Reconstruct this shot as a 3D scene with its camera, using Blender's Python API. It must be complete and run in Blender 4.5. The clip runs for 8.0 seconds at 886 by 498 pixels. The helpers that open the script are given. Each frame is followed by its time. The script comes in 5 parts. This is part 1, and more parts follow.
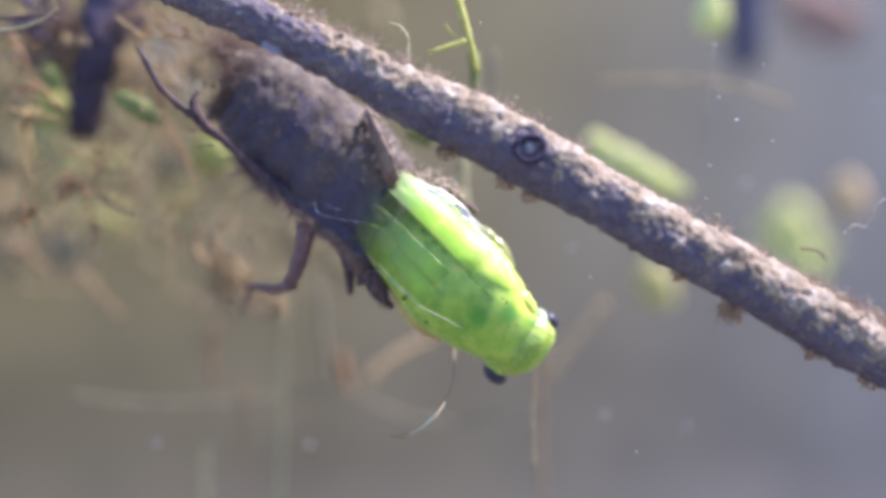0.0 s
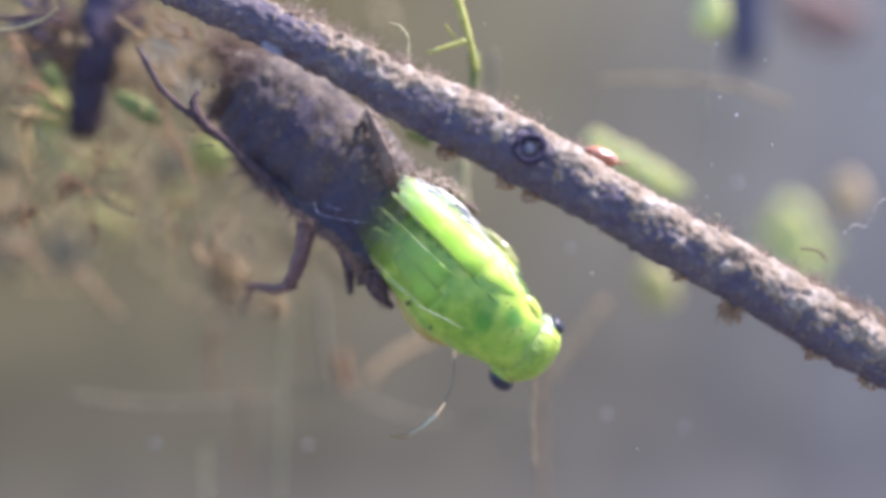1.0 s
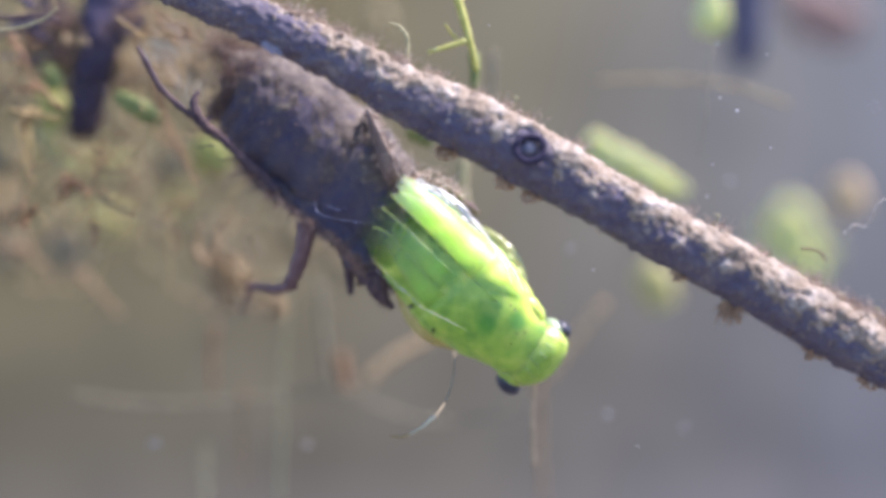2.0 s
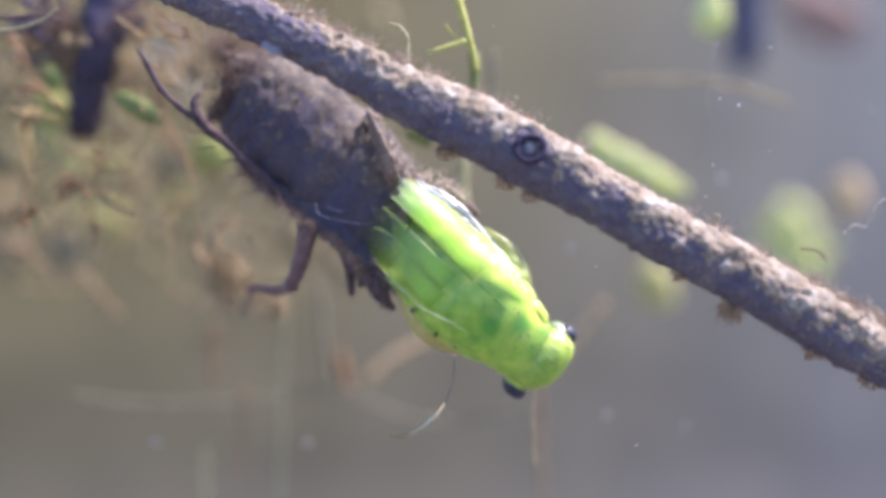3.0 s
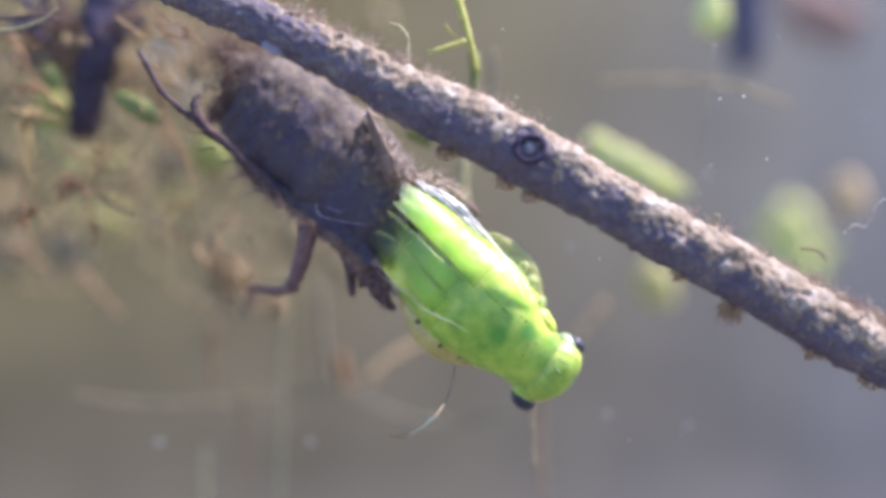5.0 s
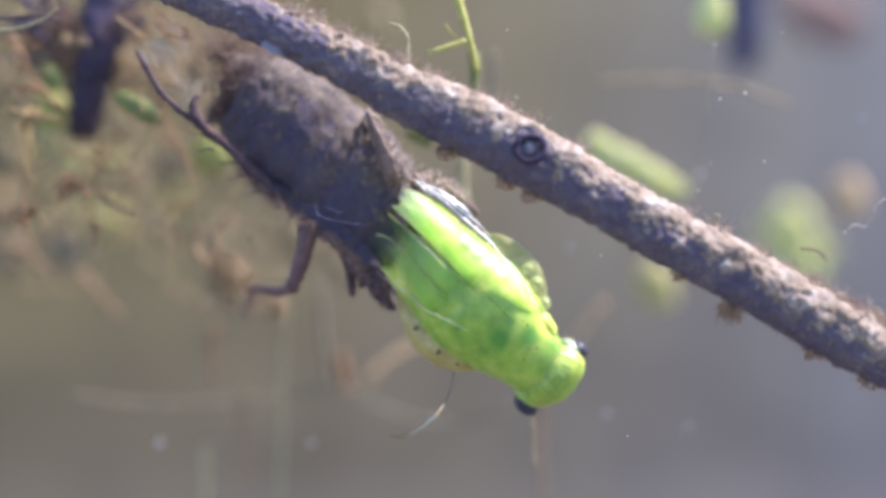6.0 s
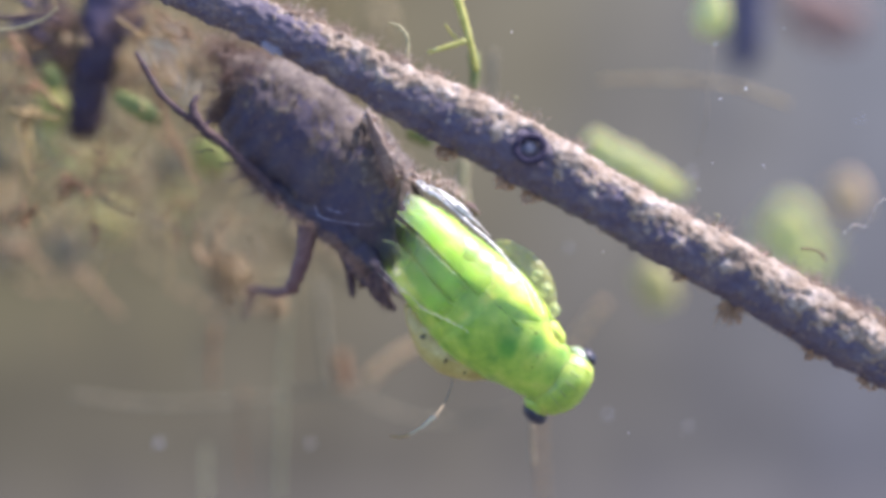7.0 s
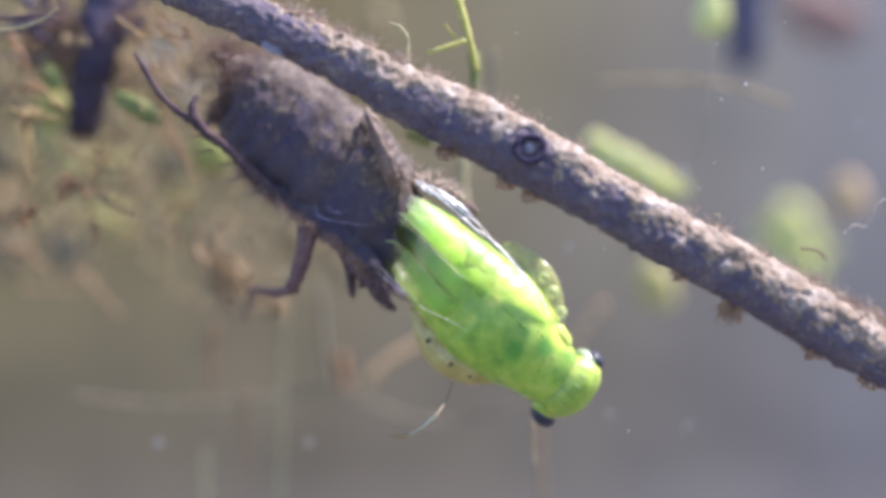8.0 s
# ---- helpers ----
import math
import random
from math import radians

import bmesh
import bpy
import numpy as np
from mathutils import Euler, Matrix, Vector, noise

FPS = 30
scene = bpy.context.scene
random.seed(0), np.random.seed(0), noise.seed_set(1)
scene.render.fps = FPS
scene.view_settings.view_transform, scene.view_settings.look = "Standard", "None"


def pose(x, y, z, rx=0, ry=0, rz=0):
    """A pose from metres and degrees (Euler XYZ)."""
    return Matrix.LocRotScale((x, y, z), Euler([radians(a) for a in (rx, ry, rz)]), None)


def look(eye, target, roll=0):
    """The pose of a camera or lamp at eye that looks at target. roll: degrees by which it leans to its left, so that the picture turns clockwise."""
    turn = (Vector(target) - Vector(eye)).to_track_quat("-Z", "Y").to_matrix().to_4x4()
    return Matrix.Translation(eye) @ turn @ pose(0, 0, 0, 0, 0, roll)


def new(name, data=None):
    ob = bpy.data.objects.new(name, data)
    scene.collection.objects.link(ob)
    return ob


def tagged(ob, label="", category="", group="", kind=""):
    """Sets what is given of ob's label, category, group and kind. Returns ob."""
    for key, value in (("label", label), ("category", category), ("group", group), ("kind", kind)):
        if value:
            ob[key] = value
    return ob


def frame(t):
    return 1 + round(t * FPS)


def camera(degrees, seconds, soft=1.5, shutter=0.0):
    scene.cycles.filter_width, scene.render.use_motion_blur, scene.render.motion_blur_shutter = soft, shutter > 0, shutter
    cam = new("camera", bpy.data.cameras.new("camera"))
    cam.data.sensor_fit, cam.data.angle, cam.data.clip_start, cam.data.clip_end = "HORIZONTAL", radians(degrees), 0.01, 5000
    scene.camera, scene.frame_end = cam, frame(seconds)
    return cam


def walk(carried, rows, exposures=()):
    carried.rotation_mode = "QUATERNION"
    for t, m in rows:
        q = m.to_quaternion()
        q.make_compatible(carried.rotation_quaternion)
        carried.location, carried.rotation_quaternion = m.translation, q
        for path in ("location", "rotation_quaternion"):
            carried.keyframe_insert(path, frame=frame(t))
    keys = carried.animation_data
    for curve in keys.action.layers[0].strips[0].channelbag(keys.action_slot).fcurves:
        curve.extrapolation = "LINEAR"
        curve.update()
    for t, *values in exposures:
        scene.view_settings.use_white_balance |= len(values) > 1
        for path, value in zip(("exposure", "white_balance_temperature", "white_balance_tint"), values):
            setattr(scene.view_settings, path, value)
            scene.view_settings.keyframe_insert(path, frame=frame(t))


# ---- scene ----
# Sizes below are in millimetres, turned into metres where meshes are made.
MM = 0.001
cam = camera(30, 8.0, soft=4.0)
EYE = (0.0, -0.09363, 0.060)
walk(cam, [(0, look(EYE, (0, 0, 0.060))), (8, look(EYE, (0, 0, 0.060)))], exposures=((0, 1.39, 5400, 27), (4, 1.38, 5400, 27), (8, 1.345, 5460, 27)))
cam.data.dof.use_dof = True
cam.data.dof.focus_distance = 0.0925
cam.data.dof.aperture_fstop = 11.5

# ---- light: sun from above, blue sky light ----
world = bpy.data.worlds.new("world")
scene.world = world
world.use_nodes = True
wn = world.node_tree.nodes
sky = wn.new("ShaderNodeTexSky")
sky.sky_type, sky.sun_disc = "NISHITA", False
SUN_WAY = Vector((0.51, 0.055, 0.86)).normalized()
sky.sun_elevation = math.asin(SUN_WAY.z)
sky.sun_rotation = math.atan2(SUN_WAY.x, SUN_WAY.y)
world.node_tree.links.new(sky.outputs[0], wn["Background"].inputs[0])
wn["Background"].inputs[1].default_value = 0.138
sky.ozone_density, sky.dust_density = 5.0, 0.3
sun = new("sun", bpy.data.lights.new("sun", "SUN"))
sun.data.energy, sun.data.angle, sun.data.color = 5.0, radians(1.0), (1.0, 0.87, 0.70)
sun.matrix_world = look(SUN_WAY * 0.5, (0, 0, 0))


# ---- materials ----
def surface(name, colours, size=1.0, rough=0.7, bump=0.3, sss=0.0, sss_mm=0.6, clear=0.0, coat=0.0, spec=0.5, stretch=(1, 1, 1), fine=0.18, tip=None, pale=None, patches=()):
    """Colours blended by a coarse and a fine noise; size in mm. clear: share of light that passes straight through."""
    m = bpy.data.materials.new(name)
    m.use_nodes = True
    n, ln = m.node_tree.nodes, m.node_tree.links
    b = n["Principled BSDF"]
    tc = n.new("ShaderNodeTexCoord")
    mp = n.new("ShaderNodeMapping")
    mp.inputs["Scale"].default_value = stretch
    ln.new(tc.outputs["Object"], mp.inputs["Vector"])
    big, small = n.new("ShaderNodeTexNoise"), n.new("ShaderNodeTexNoise")
    big.inputs["Scale"].default_value = 1000 / size
    big.inputs["Detail"].default_value = 5
    big.inputs["Roughness"].default_value = 0.62
    small.inputs["Scale"].default_value = 1000 / (size * fine)
    small.inputs["Detail"].default_value = 3
    for t in (big, small):
        ln.new(mp.outputs["Vector"], t.inputs["Vector"])
    mix = n.new("ShaderNodeMix")
    mix.data_type = "FLOAT"
    mix.inputs[0].default_value = 0.35
    ln.new(big.outputs[0], mix.inputs[2])
    ln.new(small.outputs[0], mix.inputs[3])
    ramp = n.new("ShaderNodeValToRGB")
    e = ramp.color_ramp.elements
    lo, hi = 0.34, 0.66
    for i, c in enumerate(colours):
        p = lo + (hi - lo) * i / max(1, len(colours) - 1)
        if i < 2:
            e[i].position, e[i].color = p, (*c, 1)
        else:
            e.new(p).color = (*c, 1)
    ln.new(mix.outputs[0], ramp.inputs[0])
    ln.new(ramp.outputs[0], b.inputs["Base Color"])
    skin = ramp.outputs[0]
    for at, radius, colour in patches:
        # a soft-edged patch of another colour; place and radius in mm from the thing's base
        far = n.new("ShaderNodeVectorMath")
        far.operation = "DISTANCE"
        far.inputs[1].default_value = [q * MM for q in at]
        ln.new(tc.outputs["Object"], far.inputs[0])
        soft = n.new("ShaderNodeMapRange")
        soft.interpolation_type = "SMOOTHSTEP"
        for k, v in ((1, radius * 0.25 * MM), (2, radius * MM), (3, 0.8), (4, 0.0)):
            soft.inputs[k].default_value = v
        ln.new(far.outputs["Value"], soft.inputs[0])
        dye = n.new("ShaderNodeMix")
        dye.data_type = "RGBA"
        ln.new(soft.outputs[0], dye.inputs[0])
        ln.new(skin, dye.inputs[6])
        dye.inputs[7].default_value = (*colour, 1)
        skin = dye.outputs[2]
    if patches:
        ln.new(skin, b.inputs["Base Color"])
    b.inputs["Roughness"].default_value = rough
    b.inputs["Specular IOR Level"].default_value = spec
    b.inputs["Coat Weight"].default_value = coat
    b.inputs["Coat Roughness"].default_value = 0.12
    if sss:
        b.inputs["Subsurface Weight"].default_value = sss
        b.inputs["Subsurface Radius"].default_value = (0.9, 1.0, 0.3)
        b.inputs["Subsurface Scale"].default_value = sss_mm * MM
    if bump:
        bp = n.new("ShaderNodeBump")
        bp.inputs["Strength"].default_value = bump
        bp.inputs["Distance"].default_value = 0.12 * size * MM
        ln.new(mix.outputs[0], bp.inputs["Height"])
        ln.new(bp.outputs[0], b.inputs["Normal"])
    if clear:
        tr = n.new("ShaderNodeBsdfTransparent")
        sh = n.new("ShaderNodeMixShader")
        sh.inputs[0].default_value = clear
        if tip:
            # clear towards the tip, and melting into the body at the base
            dot = n.new("ShaderNodeVectorMath")
            dot.operation = "DOT_PRODUCT"
            dot.inputs[1].default_value = (0.684, 0, -0.729)
            ln.new(tc.outputs["Object"], dot.inputs[0])
            rng_node = n.new("ShaderNodeMapRange")
            rng_node.interpolation_type = "SMOOTHSTEP"
            for k, v in ((1, tip[0] * MM), (2, tip[1] * MM), (3, tip[2]), (4, clear)):
                rng_node.inputs[k].default_value = v
            ln.new(dot.outputs["Value"], rng_node.inputs[0])
            base = n.new("ShaderNodeMapRange")
            base.interpolation_type = "SMOOTHSTEP"
            for k, v in ((1, tip[3] * MM), (2, tip[4] * MM), (3, 0.0), (4, 1.0)):
                base.inputs[k].default_value = v
            ln.new(dot.outputs["Value"], base.inputs[0])
            top = n.new("ShaderNodeMath")
            top.operation = "MAXIMUM"
            ln.new(rng_node.outputs[0], top.inputs[0])
            ln.new(base.outputs[0], top.inputs[1])
            ln.new(top.outputs[0], sh.inputs[0])
            if pale:
                # thin skin grows paler towards the tip
                fade = n.new("ShaderNodeMix")
                fade.data_type = "RGBA"
                ln.new(rng_node.outputs[0], fade.inputs[0])
                ln.new(ramp.outputs[0], fade.inputs[6])
                fade.inputs[7].default_value = (*pale, 1)
                ln.new(fade.outputs[2], b.inputs["Base Color"])
        ln.new(b.outputs[0], sh.inputs[1])
        ln.new(tr.outputs[0], sh.inputs[2])
        ln.new(sh.outputs[0], n["Material Output"].inputs[0])
    return m


# water haze is put into the BARK, HUSK, CHITIN and POST base colours
BARK = surface("encrusted_bark", [(0.068, 0.057, 0.076), (0.090, 0.075, 0.090), (0.118, 0.097, 0.097), (0.19, 0.155, 0.125)], 1.3, 0.85, 0.8, spec=0.3)
FUZZ = surface("brown_algae_fuzz", [(0.22, 0.13, 0.06), (0.42, 0.28, 0.15), (0.58, 0.44, 0.29)], 0.8, 0.9, 0.2, clear=0.15)
HUSK = surface("dark_husk", [(0.054, 0.046, 0.068), (0.066, 0.055, 0.070), (0.084, 0.068, 0.070), (0.12, 0.097, 0.075)], 2.8, 0.8, 0.5, spec=0.25)
FLAP = surface("brown_husk", [(0.085, 0.056, 0.044), (0.17, 0.115, 0.078), (0.30, 0.22, 0.145)], 1.1, 0.7, 0.7, clear=0.12)
CHITIN = surface("dark_chitin", [(0.040, 0.027, 0.032), (0.066, 0.044, 0.044), (0.12, 0.076, 0.058)], 0.6, 0.85, 0.7, spec=0.25)
GREEN = surface("soft_green_skin", [(0.14, 0.29, 0.02), (0.31, 0.46, 0.04), (0.53, 0.58, 0.09)], 2.6, 0.42, 0.10, sss=1.0, sss_mm=1.2, coat=0.03, clear=0.0001, tip=(-6.4, -1.3, 0.96, 50, 60), fine=0.3,
                patches=(((1.5, -2.1, -2.2), 0.95, (0.07, 0.27, 0.012)), ((3.3, -2.0, -2.1), 0.85, (0.09, 0.30, 0.015)), ((2.6, -1.4, -3.2), 0.8, (0.46, 0.50, 0.05)), ((4.3, -1.4, -1.5), 1.1, (0.66, 0.68, 0.08)), ((2.9, -1.9, 1.3), 1.6, (0.66, 0.70, 0.14))))
PAD = surface("pale_green_pad", [(0.24, 0.49, 0.026), (0.32, 0.55, 0.040), (0.44, 0.62, 0.078)], 2.4, 0.46, 0.10, sss=1.0, sss_mm=1.5, spec=0.32, clear=0.0001, tip=(-4.1, -0.5, 0.96, 2.0, 4.0), pale=(0.42, 0.62, 0.30), fine=0.3)
PADB = surface("hind_green_pad", [(0.24, 0.49, 0.026), (0.32, 0.55, 0.040), (0.44, 0.62, 0.078)], 2.4, 0.46, 0.10, sss=1.0, sss_mm=1.5, spec=0.32, clear=0.0001, tip=(-4.3, -1.6, 0.9, 0.6, 3.0), pale=(0.42, 0.62, 0.30), fine=0.3)
PADC = surface("clear_green_pad", [(0.22, 0.47, 0.018), (0.32, 0.57, 0.034), (0.45, 0.65, 0.07)], 3.0, 0.5, 0.06, sss=1.0, sss_mm=1.5, clear=0.0001, tip=(-2.8, 2.6, 0.985, 1.0, 3.2), pale=(0.32, 0.50, 0.18), fine=0.3)
YELLOW = surface("yellow_green_skin", [(0.34, 0.50, 0.04), (0.50, 0.60, 0.07), (0.66, 0.70, 0.15)], 0.9, 0.34, 0.25, sss=0.8, sss_mm=0.7, coat=0.15)
SAC = surface("clear_leg_sac", [(0.30, 0.32, 0.07), (0.43, 0.44, 0.13), (0.58, 0.57, 0.24)], 0.8, 0.25, 0.2, clear=0.55, coat=0.3)
CLEAR = surface("clear_leg_skin", [(0.34, 0.25, 0.04), (0.48, 0.39, 0.085), (0.64, 0.55, 0.19)], 1.0, 0.3, 0.25, clear=0.3, coat=0.25)
EYES = surface("dark_eye", [(0.026, 0.026, 0.032), (0.050, 0.050, 0.054)], 0.5, 0.4, 0.05, spec=0.3)
SOCKET = surface("clear_eye_rim", [(0.34, 0.44, 0.20), (0.50, 0.58, 0.36)], 0.7, 0.2, 0.2, clear=0.3, coat=0.4)
SPOT = surface("dark_spot", [(0.07, 0.06, 0.014), (0.14, 0.115, 0.03)], 0.4, 0.5, 0.0, clear=0.35)
WHITE = surface("white_thread", [(0.80, 0.75, 0.60), (0.93, 0.90, 0.78)], 0.6, 0.25, 0.1, coat=0.4)
POST = surface("dark_post_bark", [(0.050, 0.042, 0.064), (0.066, 0.054, 0.072), (0.084, 0.068, 0.070)], 1.2, 0.9, 0.5, spec=0.15)
LEAF = surface("pond_leaf", [(0.46, 0.45, 0.08), (0.58, 0.565, 0.15), (0.68, 0.655, 0.26)], 2.5, 0.5, 0.2, sss=0.3, sss_mm=0.5)
MOSS = surface("moss_leaf", [(0.085, 0.10, 0.014), (0.15, 0.17, 0.026), (0.25, 0.26, 0.055)], 1.6, 0.6, 0.2)
ROOT = surface("brown_rootlet", [(0.11, 0.062, 0.022), (0.21, 0.132, 0.054), (0.33, 0.235, 0.115)], 2.0, 0.8, 0.3)
STRAW = surface("pale_stem", [(0.16, 0.125, 0.06), (0.23, 0.185, 0.10), (0.33, 0.27, 0.165)], 2.0, 0.7, 0.3)
FAINT = surface("faint_stem", [(0.115, 0.098, 0.05), (0.165, 0.14, 0.075), (0.225, 0.20, 0.115)], 4.0, 0.8, 0.3)
# colour of a reddish haze far out in the water
REDHAZE = surface("reddish_haze", [(0.20, 0.12, 0.08), (0.27, 0.165, 0.11), (0.34, 0.22, 0.15)], 3.0, 0.9, 0.3)
PINKLEAF = surface("rotting_leaf", [(0.36, 0.23, 0.09), (0.48, 0.33, 0.14), (0.58, 0.43, 0.22)], 3.0, 0.8, 0.3)
OLIVELEAF = surface("olive_leaf", [(0.20, 0.20, 0.03), (0.28, 0.285, 0.05), (0.36, 0.355, 0.09)], 2.0, 0.7, 0.2)
RUSTROOT = surface("rusty_rootlet", [(0.10, 0.048, 0.016), (0.19, 0.10, 0.035), (0.30, 0.18, 0.075)], 1.4, 0.8, 0.4)
TAILFUR = surface("dark_rusty_fur", [(0.095, 0.054, 0.036), (0.18, 0.112, 0.072), (0.31, 0.225, 0.15)], 0.9, 0.9, 0.1)
KNOB = surface("pale_leg_joint", [(0.44, 0.52, 0.12), (0.58, 0.66, 0.22), (0.74, 0.80, 0.42)], 0.5, 0.25, 0.2, clear=0.6, coat=0.3)
GOLDROOT = surface("golden_rootlet", [(0.16, 0.10, 0.03), (0.28, 0.19, 0.06), (0.42, 0.31, 0.12)], 1.4, 0.8, 0.4)
# pale tone of lit haze behind the husk
CREAMHAZE = surface("pale_creamy_haze", [(0.42, 0.36, 0.22), (0.55, 0.49, 0.33), (0.66, 0.61, 0.45)], 2.4, 0.8, 0.3)
SHRED = surface("pale_shred", [(0.22, 0.17, 0.10), (0.42, 0.35, 0.25), (0.66, 0.60, 0.50)], 0.5, 0.7, 0.3)
SPRIG = surface("fresh_sprig", [(0.27, 0.26, 0.03), (0.42, 0.40, 0.07), (0.56, 0.53, 0.17)], 0.9, 0.6, 0.4)
LITTER = surface("brown_litter", [(0.14, 0.098, 0.038), (0.22, 0.165, 0.07), (0.31, 0.25, 0.12)], 3.0, 0.9, 0.5)
YELLOWED = surface("yellowed_leaf", [(0.30, 0.25, 0.06), (0.42, 0.36, 0.10), (0.50, 0.46, 0.16)], 2.0, 0.7, 0.2)
OLIVESTEM = surface("dull_olive_stem", [(0.15, 0.145, 0.065), (0.20, 0.19, 0.09), (0.25, 0.235, 0.12)], 2.0, 0.8, 0.3)
STRAWG = surface("olive_stem", [(0.23, 0.23, 0.10), (0.30, 0.29, 0.14), (0.37, 0.35, 0.18)], 2.0, 0.7, 0.3)
DETRITUS = surface("pale_detritus", [(0.16, 0.10, 0.035), (0.30, 0.22, 0.09), (0.46, 0.38, 0.20)], 3.0, 0.9, 0.5)
# far bark; the haze of the water is put into its grey-blue colour
HAZEBARK = surface("hazed_bark", [(0.04, 0.038, 0.06), (0.065, 0.06, 0.09), (0.10, 0.09, 0.11)], 3.0, 0.8, 0.5)
PALEHAIR = surface("pale_hair", [(0.34, 0.29, 0.13), (0.50, 0.44, 0.24)], 1.0, 0.6, 0.1)
CLUMP = surface("brown_clump", [(0.15, 0.098, 0.04), (0.25, 0.18, 0.08), (0.36, 0.28, 0.15)], 1.6, 0.9, 0.2)
SILT = surface("grey_silt", [(0.07, 0.064, 0.066), (0.12, 0.11, 0.108)], 14.0, 0.95, 0.6)
SPECK = surface("pale_speck", [(0.5, 0.48, 0.42), (0.75, 0.74, 0.70)], 0.2, 0.3, 0.0, coat=0.6)
HAZYSPECK = surface("hazy_speck", [(0.24, 0.235, 0.22), (0.34, 0.33, 0.32)], 0.2, 0.6, 0.0, clear=0.35)
SHRIMP = surface("orange_shell", [(0.36, 0.10, 0.035), (0.48, 0.18, 0.08), (0.6, 0.33, 0.2)], 0.6, 0.3, 0.1, coat=0.5)


def murk():
    """Cloudy water: brown over the weeds on one side, grey below, blue towards the open side; its daylight is put in as
    glow.
    """
    m = bpy.data.materials.new("glowing_murk")
    m.use_nodes = True
    n, ln = m.node_tree.nodes, m.node_tree.links
    b = n["Principled BSDF"]
    tc = n.new("ShaderNodeTexCoord")
    sep = n.new("ShaderNodeSeparateXYZ")
    ln.new(tc.outputs["Object"], sep.inputs[0])
    mp = n.new("ShaderNodeMapping")
    mp.inputs["Scale"].default_value = (1.6, 1, 0.5)
    ln.new(tc.outputs["Object"], mp.inputs[0])
    no = n.new("ShaderNodeTexNoise")
    no.inputs["Scale"].default_value = 45
    no.inputs["Detail"].default_value = 4
    ln.new(mp.outputs[0], no.inputs["Vector"])

    def calc(op, a, b2, c=0.0):
        x = n.new("ShaderNodeMath")
        x.operation = op
        for i, v in enumerate((a, b2, c)):
            if isinstance(v, (int, float)):
                x.inputs[i].default_value = v
            else:
                ln.new(v, x.inputs[i])
        return x.outputs[0]
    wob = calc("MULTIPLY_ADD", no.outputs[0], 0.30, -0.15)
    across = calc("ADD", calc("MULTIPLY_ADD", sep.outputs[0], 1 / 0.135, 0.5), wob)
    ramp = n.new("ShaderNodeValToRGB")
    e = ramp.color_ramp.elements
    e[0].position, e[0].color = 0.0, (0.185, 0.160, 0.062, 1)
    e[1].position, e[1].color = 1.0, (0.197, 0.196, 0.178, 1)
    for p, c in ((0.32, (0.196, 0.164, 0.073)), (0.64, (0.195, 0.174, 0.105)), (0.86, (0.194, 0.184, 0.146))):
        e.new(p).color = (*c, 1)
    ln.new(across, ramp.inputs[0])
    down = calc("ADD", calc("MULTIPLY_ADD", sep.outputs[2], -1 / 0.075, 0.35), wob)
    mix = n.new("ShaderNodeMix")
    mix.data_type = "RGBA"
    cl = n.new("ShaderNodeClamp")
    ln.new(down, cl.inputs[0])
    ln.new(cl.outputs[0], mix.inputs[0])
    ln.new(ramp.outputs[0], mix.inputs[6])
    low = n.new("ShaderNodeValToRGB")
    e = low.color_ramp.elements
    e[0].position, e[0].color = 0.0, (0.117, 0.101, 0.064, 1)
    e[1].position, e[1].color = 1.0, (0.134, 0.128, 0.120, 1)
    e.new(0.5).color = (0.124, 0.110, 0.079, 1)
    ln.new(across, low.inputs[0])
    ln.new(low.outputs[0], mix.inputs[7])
    # cloudiness, put into the glow as uneven brightness
    haze = n.new("ShaderNodeTexNoise")
    haze.inputs["Scale"].default_value = 60
    haze.inputs["Detail"].default_value = 2
    ln.new(tc.outputs["Object"], haze.inputs["Vector"])
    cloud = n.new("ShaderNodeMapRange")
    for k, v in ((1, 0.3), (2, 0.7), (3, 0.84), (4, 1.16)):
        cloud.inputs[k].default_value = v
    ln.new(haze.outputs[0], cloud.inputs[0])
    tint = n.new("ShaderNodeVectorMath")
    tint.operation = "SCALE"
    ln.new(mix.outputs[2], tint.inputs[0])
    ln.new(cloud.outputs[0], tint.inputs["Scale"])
    # scattered daylight is painted as emission, over a black base
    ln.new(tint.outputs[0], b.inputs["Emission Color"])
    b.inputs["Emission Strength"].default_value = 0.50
    b.inputs["Base Color"].default_value = (0.0, 0.0, 0.0, 1)
    b.inputs["Roughness"].default_value = 1.0
    return m


# ---- building ----
ORIGIN = {}


def vec(p):
    return Vector(p)


def thing(name, at, label, category, group="", kind=""):
    ob = new(name)
    ob.location = vec(at) * MM
    ORIGIN[ob.name] = vec(at)
    ob.empty_display_size = 0.001
    return tagged(ob, label, category, group, kind)


def finish(bm, name, material, at):
    for v in bm.verts:
        v.co = (v.co - at) * MM
    bmesh.ops.recalc_face_normals(bm, faces=bm.faces)
    me = bpy.data.meshes.new(name)
    for f in bm.faces:
        f.smooth = True
    bm.to_mesh(me)
    bm.free()
    me.materials.append(material)
    return me


def part(name, bm, material, parent, label="", at=None):
    """One mesh object under a thing or part; bm in world millimetres. at: the part's own pivot."""
    base = ORIGIN[parent.name]
    at = base if at is None else vec(at)
    ob = new(name, finish(bm, name, material, at))
    ob.parent = parent
    ob.location = (at - base) * MM
    ORIGIN[ob.name] = at
    return tagged(ob, label)


